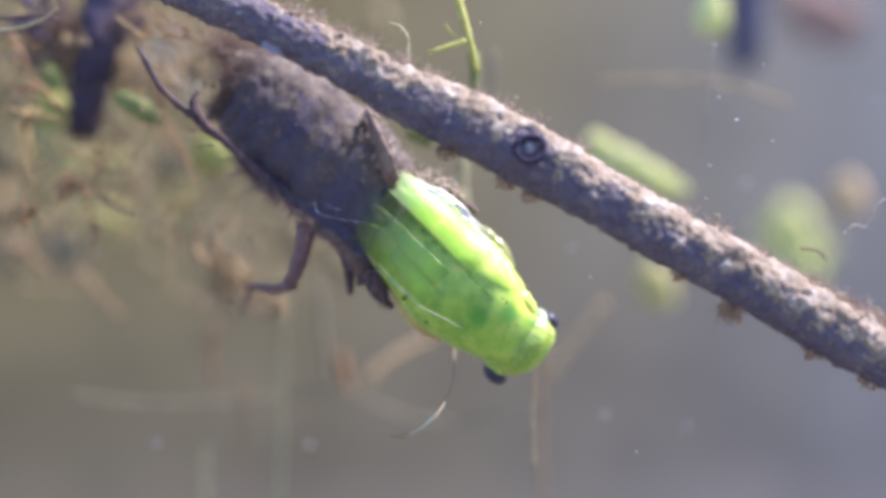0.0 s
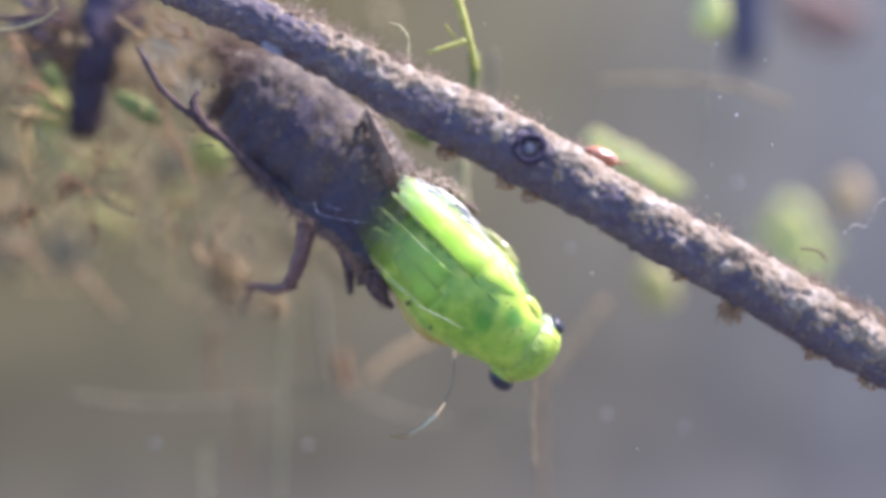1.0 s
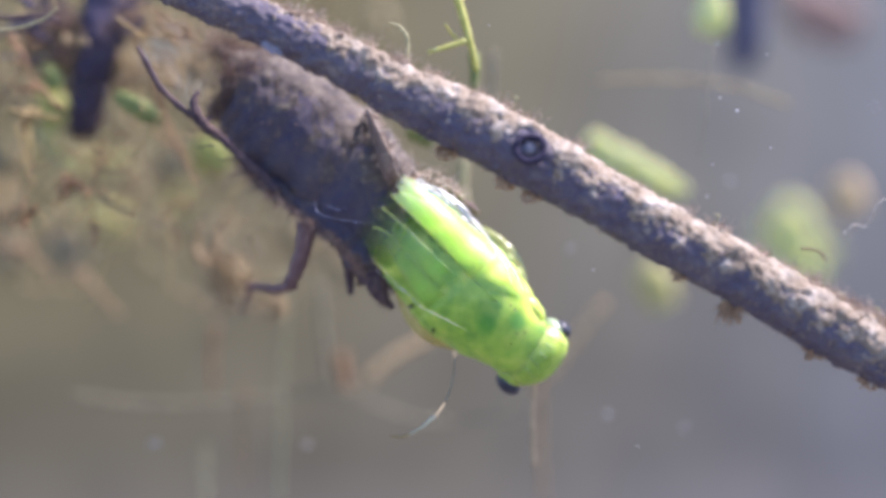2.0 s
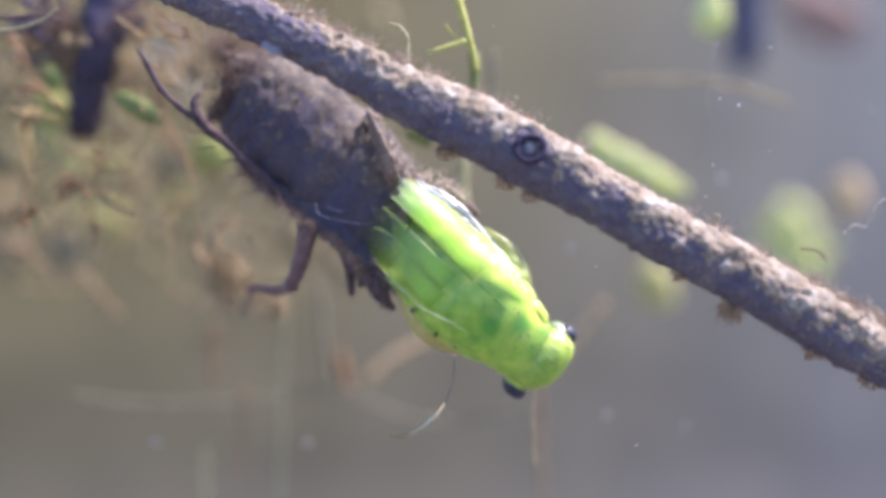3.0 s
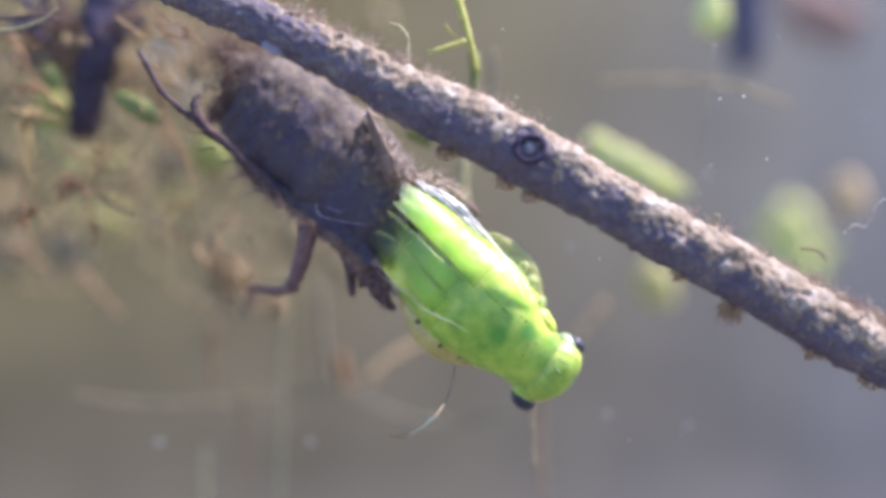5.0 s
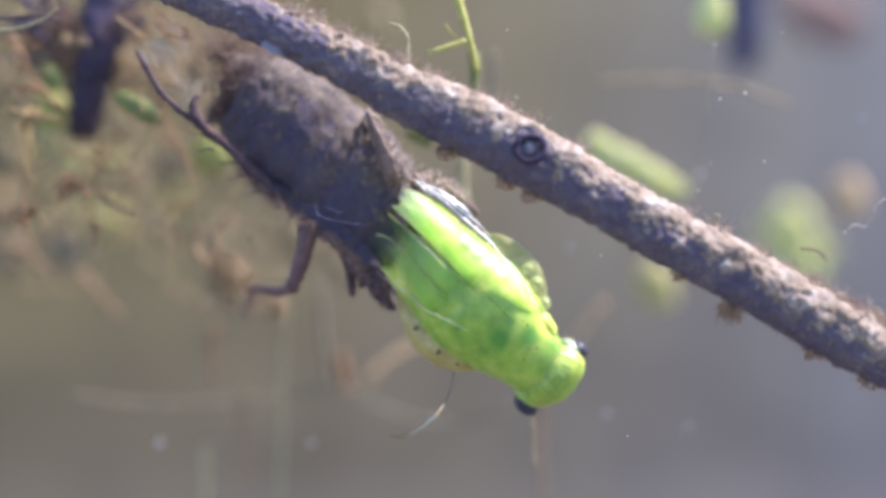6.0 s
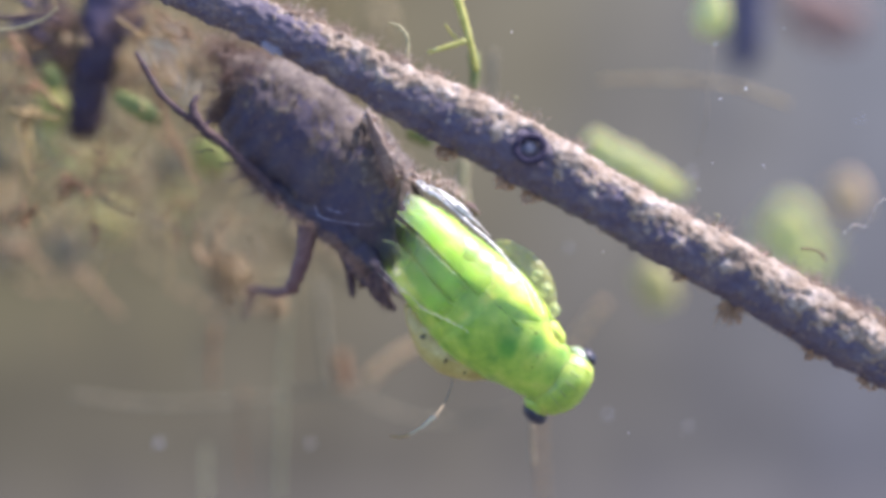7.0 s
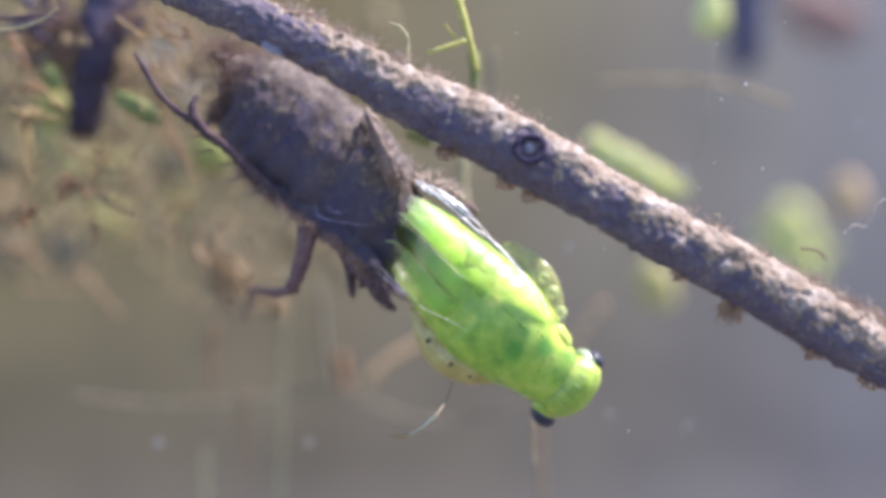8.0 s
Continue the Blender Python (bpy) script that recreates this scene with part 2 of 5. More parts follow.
def solid(name, bm, material, at, label, category, group="", kind=""):
    """A thing that is one mesh."""
    ob = new(name, finish(bm, name, material, vec(at)))
    ob.location = vec(at) * MM
    ORIGIN[ob.name] = vec(at)
    return tagged(ob, label, category, group, kind)


def spline(points, steps):
    """Catmull-Rom through rows of numbers."""
    p = np.array([list(q) for q in points], float)
    p = np.vstack([2 * p[0] - p[1], p, 2 * p[-1] - p[-2]])
    out = []
    for i in range(1, len(p) - 2):
        a, b, c, d = p[i - 1:i + 3]
        for u in np.arange(steps) / steps:
            out.append(0.5 * (2 * b + (c - a) * u + (2 * a - 5 * b + 4 * c - d) * u * u + (3 * b - a - 3 * c + d) * u ** 3))
    out.append(p[-2])
    return np.array(out)


def axes_along(path):
    """Axes carried along a path: tangent and two sides at each point."""
    out, side = [], None
    for i in range(len(path)):
        t = vec(path[min(i + 1, len(path) - 1)] - path[max(i - 1, 0)]).normalized()
        if side is None:
            side = t.cross(vec((0, 1, 0)))
            if side.length < 0.1:
                side = t.cross(vec((1, 0, 0)))
        side = (side - t * side.dot(t)).normalized()
        out.append((t, side, t.cross(side)))
    return out


def rough_at(p, amp, size, seed=0.0):
    q = p / size + vec((seed, seed * 1.7, -seed))
    return amp * (noise.noise(q) + 0.5 * noise.noise(q * 2.1) + 0.25 * noise.noise(q * 4.3))


def tube(bm, points, radii, n=10, steps=6, flat=1.0, amp=0.0, size=1.0, seed=0.0, caps=True):
    """A round limb along points with radii; flat: depth against width; amp: unevenness in mm."""
    rows = spline([(*p, r) for p, r in zip(points, radii)], steps)
    fr = axes_along(rows[:, :3])
    rings = []
    for (x, y, z, r), (t, a, b) in zip(rows, fr):
        ring = []
        for k in range(n):
            w = 2 * math.pi * k / n
            d = a * math.cos(w) + b * (math.sin(w) * flat)
            p = vec((x, y, z)) + d * max(r, 0.002)
            if amp:
                p = p + d.normalized() * rough_at(p, amp, size, seed)
            ring.append(bm.verts.new(p))
        rings.append(ring)
    for u, v in zip(rings, rings[1:]):
        for k in range(n):
            bm.faces.new((u[k], u[(k + 1) % n], v[(k + 1) % n], v[k]))
    if caps:
        bm.faces.new(rings[0])
        bm.faces.new(rings[-1])
    return rings


def blob(bm, centre, axes, n=20, m=12, amp=0.0, size=1.0, seed=0.0, power=1.0):
    """An ellipsoid with three half-axis vectors, uneven by amp."""
    a, b, c = (vec(v) for v in axes)
    rings = []
    for i in range(1, m):
        th = math.pi * i / m
        ring = []
        for k in range(n):
            w = 2 * math.pi * k / n
            cs, sn, ct = math.cos(w), math.sin(w), math.cos(th)
            st = math.sin(th) ** power
            d = a * (st * cs) + b * (st * sn) + c * ct
            p = vec(centre) + d
            if amp:
                p = p + d.normalized() * rough_at(p, amp, size, seed)
            ring.append(bm.verts.new(p))
        rings.append(ring)
    top, bot = bm.verts.new(vec(centre) + c), bm.verts.new(vec(centre) - c)
    for k in range(n):
        bm.faces.new((top, rings[0][k], rings[0][(k + 1) % n]))
        bm.faces.new((bot, rings[-1][(k + 1) % n], rings[-1][k]))
    for u, v in zip(rings, rings[1:]):
        for k in range(n):
            bm.faces.new((u[k], v[k], v[(k + 1) % n], u[(k + 1) % n]))


def hairs(bm, spots, length, radius, rng, droop=0.0, kink=0.5):
    """Fine bent hairs from (point, direction) spots."""
    for p, d in spots:
        ln = length * rng.uniform(0.4, 1.3)
        side = vec((rng.uniform(-1, 1), rng.uniform(-1, 1), rng.uniform(-1, 1)))
        q1 = p + d * (ln * 0.5) + side * (ln * 0.2 * kink)
        q2 = p + d * ln + side * (ln * 0.5 * kink) + vec((0, 0, -droop * ln))
        tube(bm, [p - d * 0.05, q1, q2], [radius, radius * 0.8, radius * 0.3], n=4, steps=2, caps=False)


# ---- setting: self-lit cloudy water behind and an unseen silt bed below ----
def backdrop():
    bm = bmesh.new()
    prof = [(150, 2)] + [(120 + 60 * math.sin(a), 60 - 60 * math.cos(a)) for a in np.linspace(0.1, math.pi / 2, 10)] + [(180, 220)]
    nx = 24
    grid = []
    for i in range(nx + 1):
        x = -220 + 440 * i / nx
        grid.append([bm.verts.new((x, y, z)) for y, z in prof])
    for u, v in zip(grid, grid[1:]):
        for k in range(len(prof) - 1):
            bm.faces.new((u[k], v[k], v[k + 1], u[k + 1]))
    solid("backdrop", bm, murk(), (0, 180, 60), "self-lit backdrop of cloudy brown-grey pond water fading to blue", "water", kind="structure")
    # bed added out of view, its grey lifted to bounce light from below
    bm = bmesh.new()
    grid = [[bm.verts.new((-400 + 20 * i, -400 + 20 * k, 3 * noise.noise(vec((i * 0.31, k * 0.31, 0))))) for k in range(32)] for i in range(41)]
    for u, v in zip(grid, grid[1:]):
        for k in range(31):
            bm.faces.new((u[k], v[k], v[k + 1], u[k + 1]))
    solid("ground", bm, SILT, (0, 0, 0), "unseen grey silt bed, added to bounce fill light", "silt", kind="structure")


backdrop()
UP = vec((0, 0, 1))


# ---- the stick: an encrusted dead twig across the place ----
RING = (4.68, -4.75, 65.38)


def stick():
    rng = random.Random(3)
    path = [(-17.32, -1.3, 75.87), (-13.79, -1.7, 74.11), (-9.49, -2.3, 72.2), (-5.1, -2.7, 70.04), (-2.6, -2.9, 68.65), (1.11, -3.1, 66.9), (4.83, -3.1, 64.98), (8.85, -3.1, 62.63), (12.87, -3.1, 60.34), (16.89, -3.1, 58.17), (20.61, -3.1, 55.95), (24.26, -3.1, 53.97), (28.03, -3.1, 51.99)]
    rad = [1.088, 1.088, 1.184, 1.28, 1.408, 1.6, 1.632, 1.536, 1.472, 1.504, 1.536, 1.536, 1.536]
    twig = thing("twig", path[6], "dead brown twig encrusted with pale algae and silt", "twig")
    rows = spline([(*p, r) for p, r in zip(path, rad)], 40)
    fr = axes_along(rows[:, :3])
    bm = bmesh.new()
    n, rings, spots = 110, [], []
    for (x, y, z, r), (t, a, b) in zip(rows, fr):
        ring = []
        for k in range(n):
            w = 2 * math.pi * k / n
            d = a * math.cos(w) + b * math.sin(w)
            p = vec((x, y, z)) + d * r
            p = p + d * (rough_at(p, 0.16, 1.3) + rough_at(p, 0.10, 0.42, 5.0) + max(0, rough_at(p, 0.12, 0.7, 9.0)))
            ring.append(bm.verts.new(p))
            if rng.random() < 0.5:
                spots.append((p.copy(), (d + t * rng.uniform(-0.6, 0.6)).normalized()))
        rings.append(ring)
    for u, v in zip(rings, rings[1:]):
        for k in range(n):
            bm.faces.new((u[k], u[(k + 1) % n], v[(k + 1) % n], v[k]))
    rings_at = [[v.co.copy() for v in ring] for ring in rings]
    part("bark", bm, BARK, twig)
    # crust: matted silt layer with crumbs; pale top side paints in the sunlight
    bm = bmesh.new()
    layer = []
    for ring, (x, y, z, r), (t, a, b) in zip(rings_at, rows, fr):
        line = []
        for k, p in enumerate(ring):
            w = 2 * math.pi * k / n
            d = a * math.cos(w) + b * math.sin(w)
            # cover thins where the twig lies in shade, reaches lower at its lit end
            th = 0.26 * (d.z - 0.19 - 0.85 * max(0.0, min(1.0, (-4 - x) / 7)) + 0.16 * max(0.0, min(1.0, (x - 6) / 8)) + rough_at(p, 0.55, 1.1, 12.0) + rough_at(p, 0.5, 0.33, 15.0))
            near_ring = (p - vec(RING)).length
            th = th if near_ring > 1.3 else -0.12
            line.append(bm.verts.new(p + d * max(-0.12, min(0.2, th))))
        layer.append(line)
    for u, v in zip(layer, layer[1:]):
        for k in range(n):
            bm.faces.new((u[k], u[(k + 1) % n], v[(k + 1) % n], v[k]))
    part("sunlit_silt_layer", bm, SUNCRUST, twig, "matted silt layer, painted pale where the sun falls")
    bm = bmesh.new()
    for p, d in rng.sample(spots, 5000):
        # pale crumbs follow the sunlit upper side, in patches
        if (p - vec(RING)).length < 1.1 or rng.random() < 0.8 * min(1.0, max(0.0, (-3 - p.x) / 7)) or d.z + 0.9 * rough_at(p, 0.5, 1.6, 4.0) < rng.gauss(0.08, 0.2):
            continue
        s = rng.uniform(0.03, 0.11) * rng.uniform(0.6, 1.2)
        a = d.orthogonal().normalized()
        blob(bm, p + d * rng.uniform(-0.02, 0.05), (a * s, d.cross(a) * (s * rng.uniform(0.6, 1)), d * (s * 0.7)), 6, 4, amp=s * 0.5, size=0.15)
    tagged(part("crust", bm, SUNCRUST, twig, "crumbly silt crust, painted pale where the sun falls"), kind="stuff")
    bm = bmesh.new()
    hairs(bm, [s for s in rng.sample(spots, 4200)], 0.24, 0.009, rng, kink=1.6)
    tagged(part("fuzz", bm, FUZZ, twig, "fine brown algae fuzz"), kind="stuff")
    # ring scar with a pale middle
    c = vec(RING)
    bm = bmesh.new()
    loop = [c + vec((math.cos(a) * 0.78, -0.2 + 0.2 * math.sin(a), math.sin(a) * 0.70)) for a in np.linspace(0, 2 * math.pi, 25)]
    tube(bm, loop, [0.17] * 25, n=10, steps=2, amp=0.07, size=0.5, caps=False)
    part("ring_scar", bm, SCAR, twig, "dark raised ring scar")
    bm = bmesh.new()
    blob(bm, c + vec((-0.04, -0.06, 0.0)), ((0.36, 0, 0), (0, 0.2, 0), (0, 0, 0.32)), amp=0.06, size=0.3)
    part("scar_core", bm, SCARRIM, twig, "pale middle of the ring scar")
    # pale bluish sky glint, put in as a patch on the shaded side
    bm = bmesh.new()
    blob(bm, (-9.35, -3.2, 70.98), (vec((0.82, 0, -0.42)) * 0.75, vec((0.42, 0, 0.82)) * 0.30, vec((0, 0.18, 0))), 20, 10, amp=0.08, size=0.4)
    part("glint_patch", bm, GLINT, twig, "pale bluish sky glint, put in as a patch")
    # tufts hanging from the underside
    for p, ln, cnt in (((15.85, -2.9, 56.78), 1.6, 46), ((20.34, -2.9, 54.29), 0.6, 26), ((3.43, -3.1, 63.59), 0.5, 24), ((0.19, -2.9, 65.3), 0.7, 24), ((13.03, -3.1, 58.48), 0.5, 18), ((4.83, -3.1, 62.82), 0.5, 18), ((23.24, -3.1, 52.61), 0.5, 18)):
        bm = bmesh.new()
        hairs(bm, [(vec(p) + vec((rng.uniform(-0.6, 0.6), rng.uniform(-0.4, 0.4), 0.3)), vec((rng.uniform(-0.3, 0.3), rng.uniform(-0.3, 0.3), -1))) for _ in range(cnt * 4)], ln * 0.42, 0.03, rng, kink=2.0)
        for _ in range(cnt):
            sz = rng.uniform(0.06, 0.16)
            blob(bm, vec(p) + vec((rng.uniform(-0.5, 0.5), rng.uniform(-0.3, 0.3), -ln * rng.uniform(-0.2, 0.55))), ((sz, 0, 0), (0, sz, 0), (0, 0, sz)), 6, 4, amp=sz * 0.5, size=0.12)
        part("algae_tuft", bm, FUZZ, twig, "hanging brown algae tuft")
    # low tufts on the upper edge
    for p in ((-8.5, -2.2, 73.09), (-7.37, -2.2, 72.72), (-4.48, -2.6, 71.23), (-0.74, -2.9, 69.4), (3.13, -3, 67.71), (4.46, -3, 66.97), (7, -3, 65.54), (12.73, -3, 61.95), (14.81, -3, 61.02), (16.91, -3, 59.78), (18.62, -3, 58.85), (20.07, -3, 58.17), (21.14, -3.2, 57.43), (22.12, -3, 56.93), (22.76, -3.4, 56.58), (23.57, -3, 56.13), (23.96, -3.3, 55.77), (10.38, -3.2, 63.18), (1.73, -3.1, 68.32), (-2.6, -2.9, 70.33), (-5.88, -2.6, 71.92)):
        bm = bmesh.new()
        hairs(bm, [(vec(p) + vec((rng.gauss(0, 0.45), rng.gauss(0, 0.4), rng.gauss(0, 0.15))), vec((0.4 + rng.gauss(0, 0.5), rng.gauss(0, 0.4), 1)).normalized()) for _ in range(150)], 0.40, 0.014, rng, kink=1.8)
        for _ in range(34):
            sz = rng.uniform(0.05, 0.14)
            blob(bm, vec(p) + vec((rng.gauss(0, 0.45), rng.gauss(0, 0.35), rng.gauss(-0.16, 0.08))), ((sz, 0, 0), (0, sz, 0), (0, 0, sz)), 6, 4, amp=sz * 0.5, size=0.12)
        tagged(part("algae_tuft", bm, FUR, twig, "low rusty algae tuft"), kind="stuff")
    # filaments standing up from the upper edge
    for p, q in (((-2.6, -2.9, 69.49), (-1.92, -3.1, 71.79)), ((-4.01, -2.7, 70.75), (-4.48, -2.7, 71.53)), ((3.74, -3.1, 67.77), (3.95, -3.3, 68.3)), ((14.79, -3.1, 61.27), (14.94, -3.3, 61.88)), ((21.84, -3.1, 57.09), (21.49, -3.3, 57.56)), ((23.55, -3.1, 56.01), (23.71, -3.3, 56.79)), ((-8.07, -2.5, 73.27), (-7.43, -2.7, 73.64))):
        p, q = vec(p), vec(q)
        bm = bmesh.new()
        tube(bm, [p, (p + q) / 2 + vec((0.25, 0, 0.2)), q, q + vec((-0.8, 0, 0.25)) * (q - p).length * 0.3], [0.05, 0.045, 0.04, 0.015], n=5, steps=4)
        part("filament", bm, MOSS2, twig, "thin olive algae filament")


FUR = surface("rusty_fur", [(0.19, 0.12, 0.075), (0.32, 0.23, 0.15), (0.48, 0.39, 0.28)], 0.9, 0.9, 0.1)
# colour of a glint, painted in place of a reflection
GLINT = surface("pale_glint", [(0.26, 0.25, 0.29), (0.44, 0.43, 0.46)], 0.5, 0.5, 0.3, clear=0.66)
# silt colour that carries the sunlit side of the twig
SUNCRUST = surface("sunlit_silt", [(0.090, 0.066, 0.050), (0.20, 0.143, 0.080), (0.265, 0.212, 0.142), (0.46, 0.39, 0.30)], 1.0, 0.8, 0.4)
SCARRIM = surface("pale_scar_rim", [(0.12, 0.11, 0.12), (0.21, 0.19, 0.185)], 0.5, 0.8, 0.3)
SCAR = surface("ring_scar_bark", [(0.028, 0.024, 0.040), (0.046, 0.038, 0.052)], 0.7, 0.9, 0.3, spec=0.1)
MOSS2 = surface("olive_filament", [(0.22, 0.20, 0.08), (0.40, 0.36, 0.16)], 0.8, 0.7, 0.1)
stick()


# ---- the cast skin: a dark empty husk with its old legs ----
HUSK_AT = (-8.02, 4.5, 63.72)


def husk():
    rng = random.Random(8)
    hk = thing("cast_skin", HUSK_AT, "dark brown cast insect skin, split open and furred with algae", "insect skin")
    ax = vec((0.79, 0.02, -0.61)).normalized()
    cr = vec((0.61, 0.0, 0.79)).normalized()
    fr = cr.cross(ax).normalized()
    if fr.y > 0:
        fr = -fr
    # centre line with half widths, from the broken tail to the split chest
    rows = spline([(*(-12.07, 5, 70.08), 2.36), (*(-11.26, 5, 69.34), 3.034), (*(-10.11, 5, 68.29), 3.405), (*(-8.49, 5, 66.84), 3.573), (*(-6.34, 5, 64.89), 3.573), (*(-4.38, 5, 62.93), 3.438), (*(-2.71, 5.5, 60.58), 2.697), (*(-1.33, 6, 58.5), 1.753)], 14)
    n, m = 88, len(rows)

    def drawn(w, f):
        """The broken tail end reaches further back on its upper side."""
        return vec((-1.7, 0, 0.1)) * (max(0.0, 0.4 + math.cos(w)) * max(0.0, 1 - f / 0.4) ** 1.5)
    bm = bmesh.new()
    grid = []
    for k in range(n):
        w = 2 * math.pi * k / n
        # the side towards the eye is split and ends early, the far side reaches on as the chest plate
        near = max(0.0, math.sin(w))
        up = math.cos(w)
        end = 1.0 - 0.12 * near ** 0.7 - 0.15 * max(0, up) - 0.025 * math.sin(5.3 * w) - 0.02 * math.sin(13 * w + 1)
        col = []
        for i in range(m):
            f = i / (m - 1) * end * (m - 1)
            i0 = min(int(f), m - 2)
            x, y, z, r = rows[i0] + (rows[i0 + 1] - rows[i0]) * (f - i0)
            seg = 0.03 * math.sin(f * 0.62) * r
            d = cr * math.cos(w) + fr * (math.sin(w) * 0.86)
            p = vec((x, y, z)) + d * (r + seg)
            p = p + d * (rough_at(p, 0.16, 1.8) + rough_at(p, 0.09, 0.5, 3.0))
            p = p + drawn(w, f / (m - 1))
            if i < 8:
                p = p + (ax * 0.8 + d * 0.35) * (rough_at(p, 0.9, 0.9, 7.0) * (1 - i / 8))
            col.append(bm.verts.new(p))
        grid.append(col)
    for k in range(n):
        u, v = grid[k], grid[(k + 1) % n]
        for i in range(m - 1):
            bm.faces.new((u[i], v[i], v[i + 1], u[i + 1]))
    bm.faces.new([grid[k][0] for k in range(n)])
    outer = [grid[k][i].co.copy() for k in range(0, n) for i in range(0, m, 2)]
    centre = [vec(rows[int(i * 0.8)][:3]) for k in range(n) for i in range(0, m, 2)]
    at_shell = [[v.co.copy() for v in col] for col in grid]
    # silt over the upper side, its brown painting the sunlit band of the husk
    bm2 = bmesh.new()
    lay = []
    for k in range(n):
        w = 2 * math.pi * k / n
        d = cr * math.cos(w) + fr * (math.sin(w) * 0.86)
        lay.append([bm2.verts.new(p + d * max(-0.12, min(0.10, 0.12 * (math.cos(w) - 0.30 + rough_at(p, 0.5, 1.8, 21.0) + rough_at(p, 0.7, 0.55, 23.0) + rough_at(p, 0.8, 0.22, 25.0))))) for p in at_shell[k]])
    for k in range(n):
        u, v = lay[k], lay[(k + 1) % n]
        for i in range(m - 1):
            bm2.faces.new((u[i], v[i], v[i + 1], u[i + 1]))
    part("sunlit_silt_layer", bm2, SUNCRUMB, hk, "matted silt, sunlit olive-brown painted on the upper side")
    shell = part("shell", bm, HUSK, hk, "dark husk of the hind body")
    thick = shell.modifiers.new("thick", "SOLIDIFY")
    thick.thickness, thick.offset = 0.00018, -1
    # torn flap on the upper rim
    bm = bmesh.new()
    a = [(-4.28, 1.2, 68.07), (-3.59, 0.2, 66.7), (-2.93, -0.3, 65.29), (-2.62, 0, 64.35), (-2.44, 0.5, 63.96)]
    b = [(-4.5, 1.9, 67.9), (-4.2, 1.0, 66.6), (-3.8, 0.6, 65.2), (-3.45, 0.7, 64.2), (-3.05, 1.0, 63.6)]
    ra, rb = spline(a, 8), spline(b, 8)
    cols = []
    for p, q in zip(ra, rb):
        p, q = vec(p), vec(q)
        cols.append([bm.verts.new(q.lerp(p, s) + fr * (0.25 * math.sin(math.pi * s)) + ax * rough_at(q.lerp(p, s), 0.16, 0.45)) for s in np.linspace(0, 1, 9)])
    for u, v in zip(cols, cols[1:]):
        for k in range(8):
            bm.faces.new((u[k], u[k + 1], v[k + 1], v[k]))
    flap = part("torn_flap", bm, FLAP, hk, "translucent brown torn flap")
    th = flap.modifiers.new("thick", "SOLIDIFY")
    th.thickness = 0.00012
    # curled wing case of the old skin behind the upper rim
    bm = bmesh.new()
    rim = [(-4.5, 3, 67.9), (-3.58, 2.6, 66.28), (-2.6, 2.4, 64.5), (-0.79, 2.4, 63.81), (0.53, 2.4, 63.15), (2.17, 2.6, 62.07)]
    tube(bm, rim, [0.10, 0.18, 0.2, 0.2, 0.18, 0.08], n=14, steps=8, flat=0.5, amp=0.10, size=0.5)
    part("old_wing_case", bm, FLAP, hk, "crumpled brown wing case furred with silt")
    bm = bmesh.new()
    blob(bm, (1.45, 3.0, 62.45), (vec((0.8, 0, -0.6)) * 0.62, vec((0.6, 0, 0.8)) * 0.36, vec((0, 0.12, 0))), 20, 12, amp=0.1, size=0.4)
    part("wing_case_tip", bm, RUSTY, hk, "dark brown torn tip of the wing case")
    # dark edge along the belly side
    bm = bmesh.new()
    tube(bm, [(-11.93, 4.1, 65.52), (-10.11, 3.7, 63.85), (-7.86, 3.4, 62.35), (-5.79, 3.3, 60.75), (-4.43, 3.4, 59.04), (-3.12, 3.6, 56.72)], [0.396, 0.62, 0.72, 0.85, 0.88, 0.132], n=28, steps=16, flat=0.9, amp=0.24, size=0.7)
    part("belly_ridge", bm, HUSK, hk, "dark ragged belly edge")
    # fuzz on the tail end, the rim and the belly
    bm = bmesh.new()
    tail = vec(rows[0][:3])
    spots = []
    for p, c in zip(outer, centre):
        d = (p - vec(min(rows, key=lambda r: (vec(r[:3]) - p).length)[:3])).normalized()
        near_tail = (p - tail).length < 2.7
        for _ in range(3 if near_tail else 1):
            if near_tail or rng.random() < 0.35:
                spots.append((p, (d + (-ax * 0.8 if near_tail else ax * rng.uniform(-0.5, 0.5))).normalized()))
    hairs(bm, spots, 0.34, 0.016, rng, kink=1.4)
    fringe = []
    for _ in range(620):
        w, back = rng.uniform(0, 2 * math.pi), rng.random() ** 2 * 0.45
        k = int(back * 12)
        r0 = rows[k]
        d = cr * math.cos(w) + fr * (math.sin(w) * 0.86)
        fringe.append((vec(r0[:3]) + d * (r0[3] * rng.uniform(0.9, 1.03)) + drawn(w, k / (m - 1)), (d * 0.7 - ax * rng.uniform(0.2, 1.0) + UP * 0.3).normalized()))
    hairs(bm, fringe, 0.55, 0.02, rng, kink=1.6)
    for p, d in fringe[:260]:
        sz = rng.uniform(0.04, 0.11)
        blob(bm, p + d * rng.uniform(0, 0.4), ((sz, 0, 0), (0, sz, 0), (0, 0, sz)), 6, 4, amp=sz * 0.5, size=0.12)
    ridge = spline([(-11.81, 2.6, 65.13), (-10.02, 2.2, 63.37), (-7.8, 1.8, 61.73), (-5.74, 1.8, 60.16), (-4.39, 2.2, 58.66), (-3.26, 2.8, 56.9)], 20)
    for _ in range(700):
        p = vec(ridge[rng.randrange(len(ridge))]) + vec((rng.uniform(-0.3, 0.3), rng.uniform(-0.6, 0.6), rng.uniform(-0.3, 0.3)))
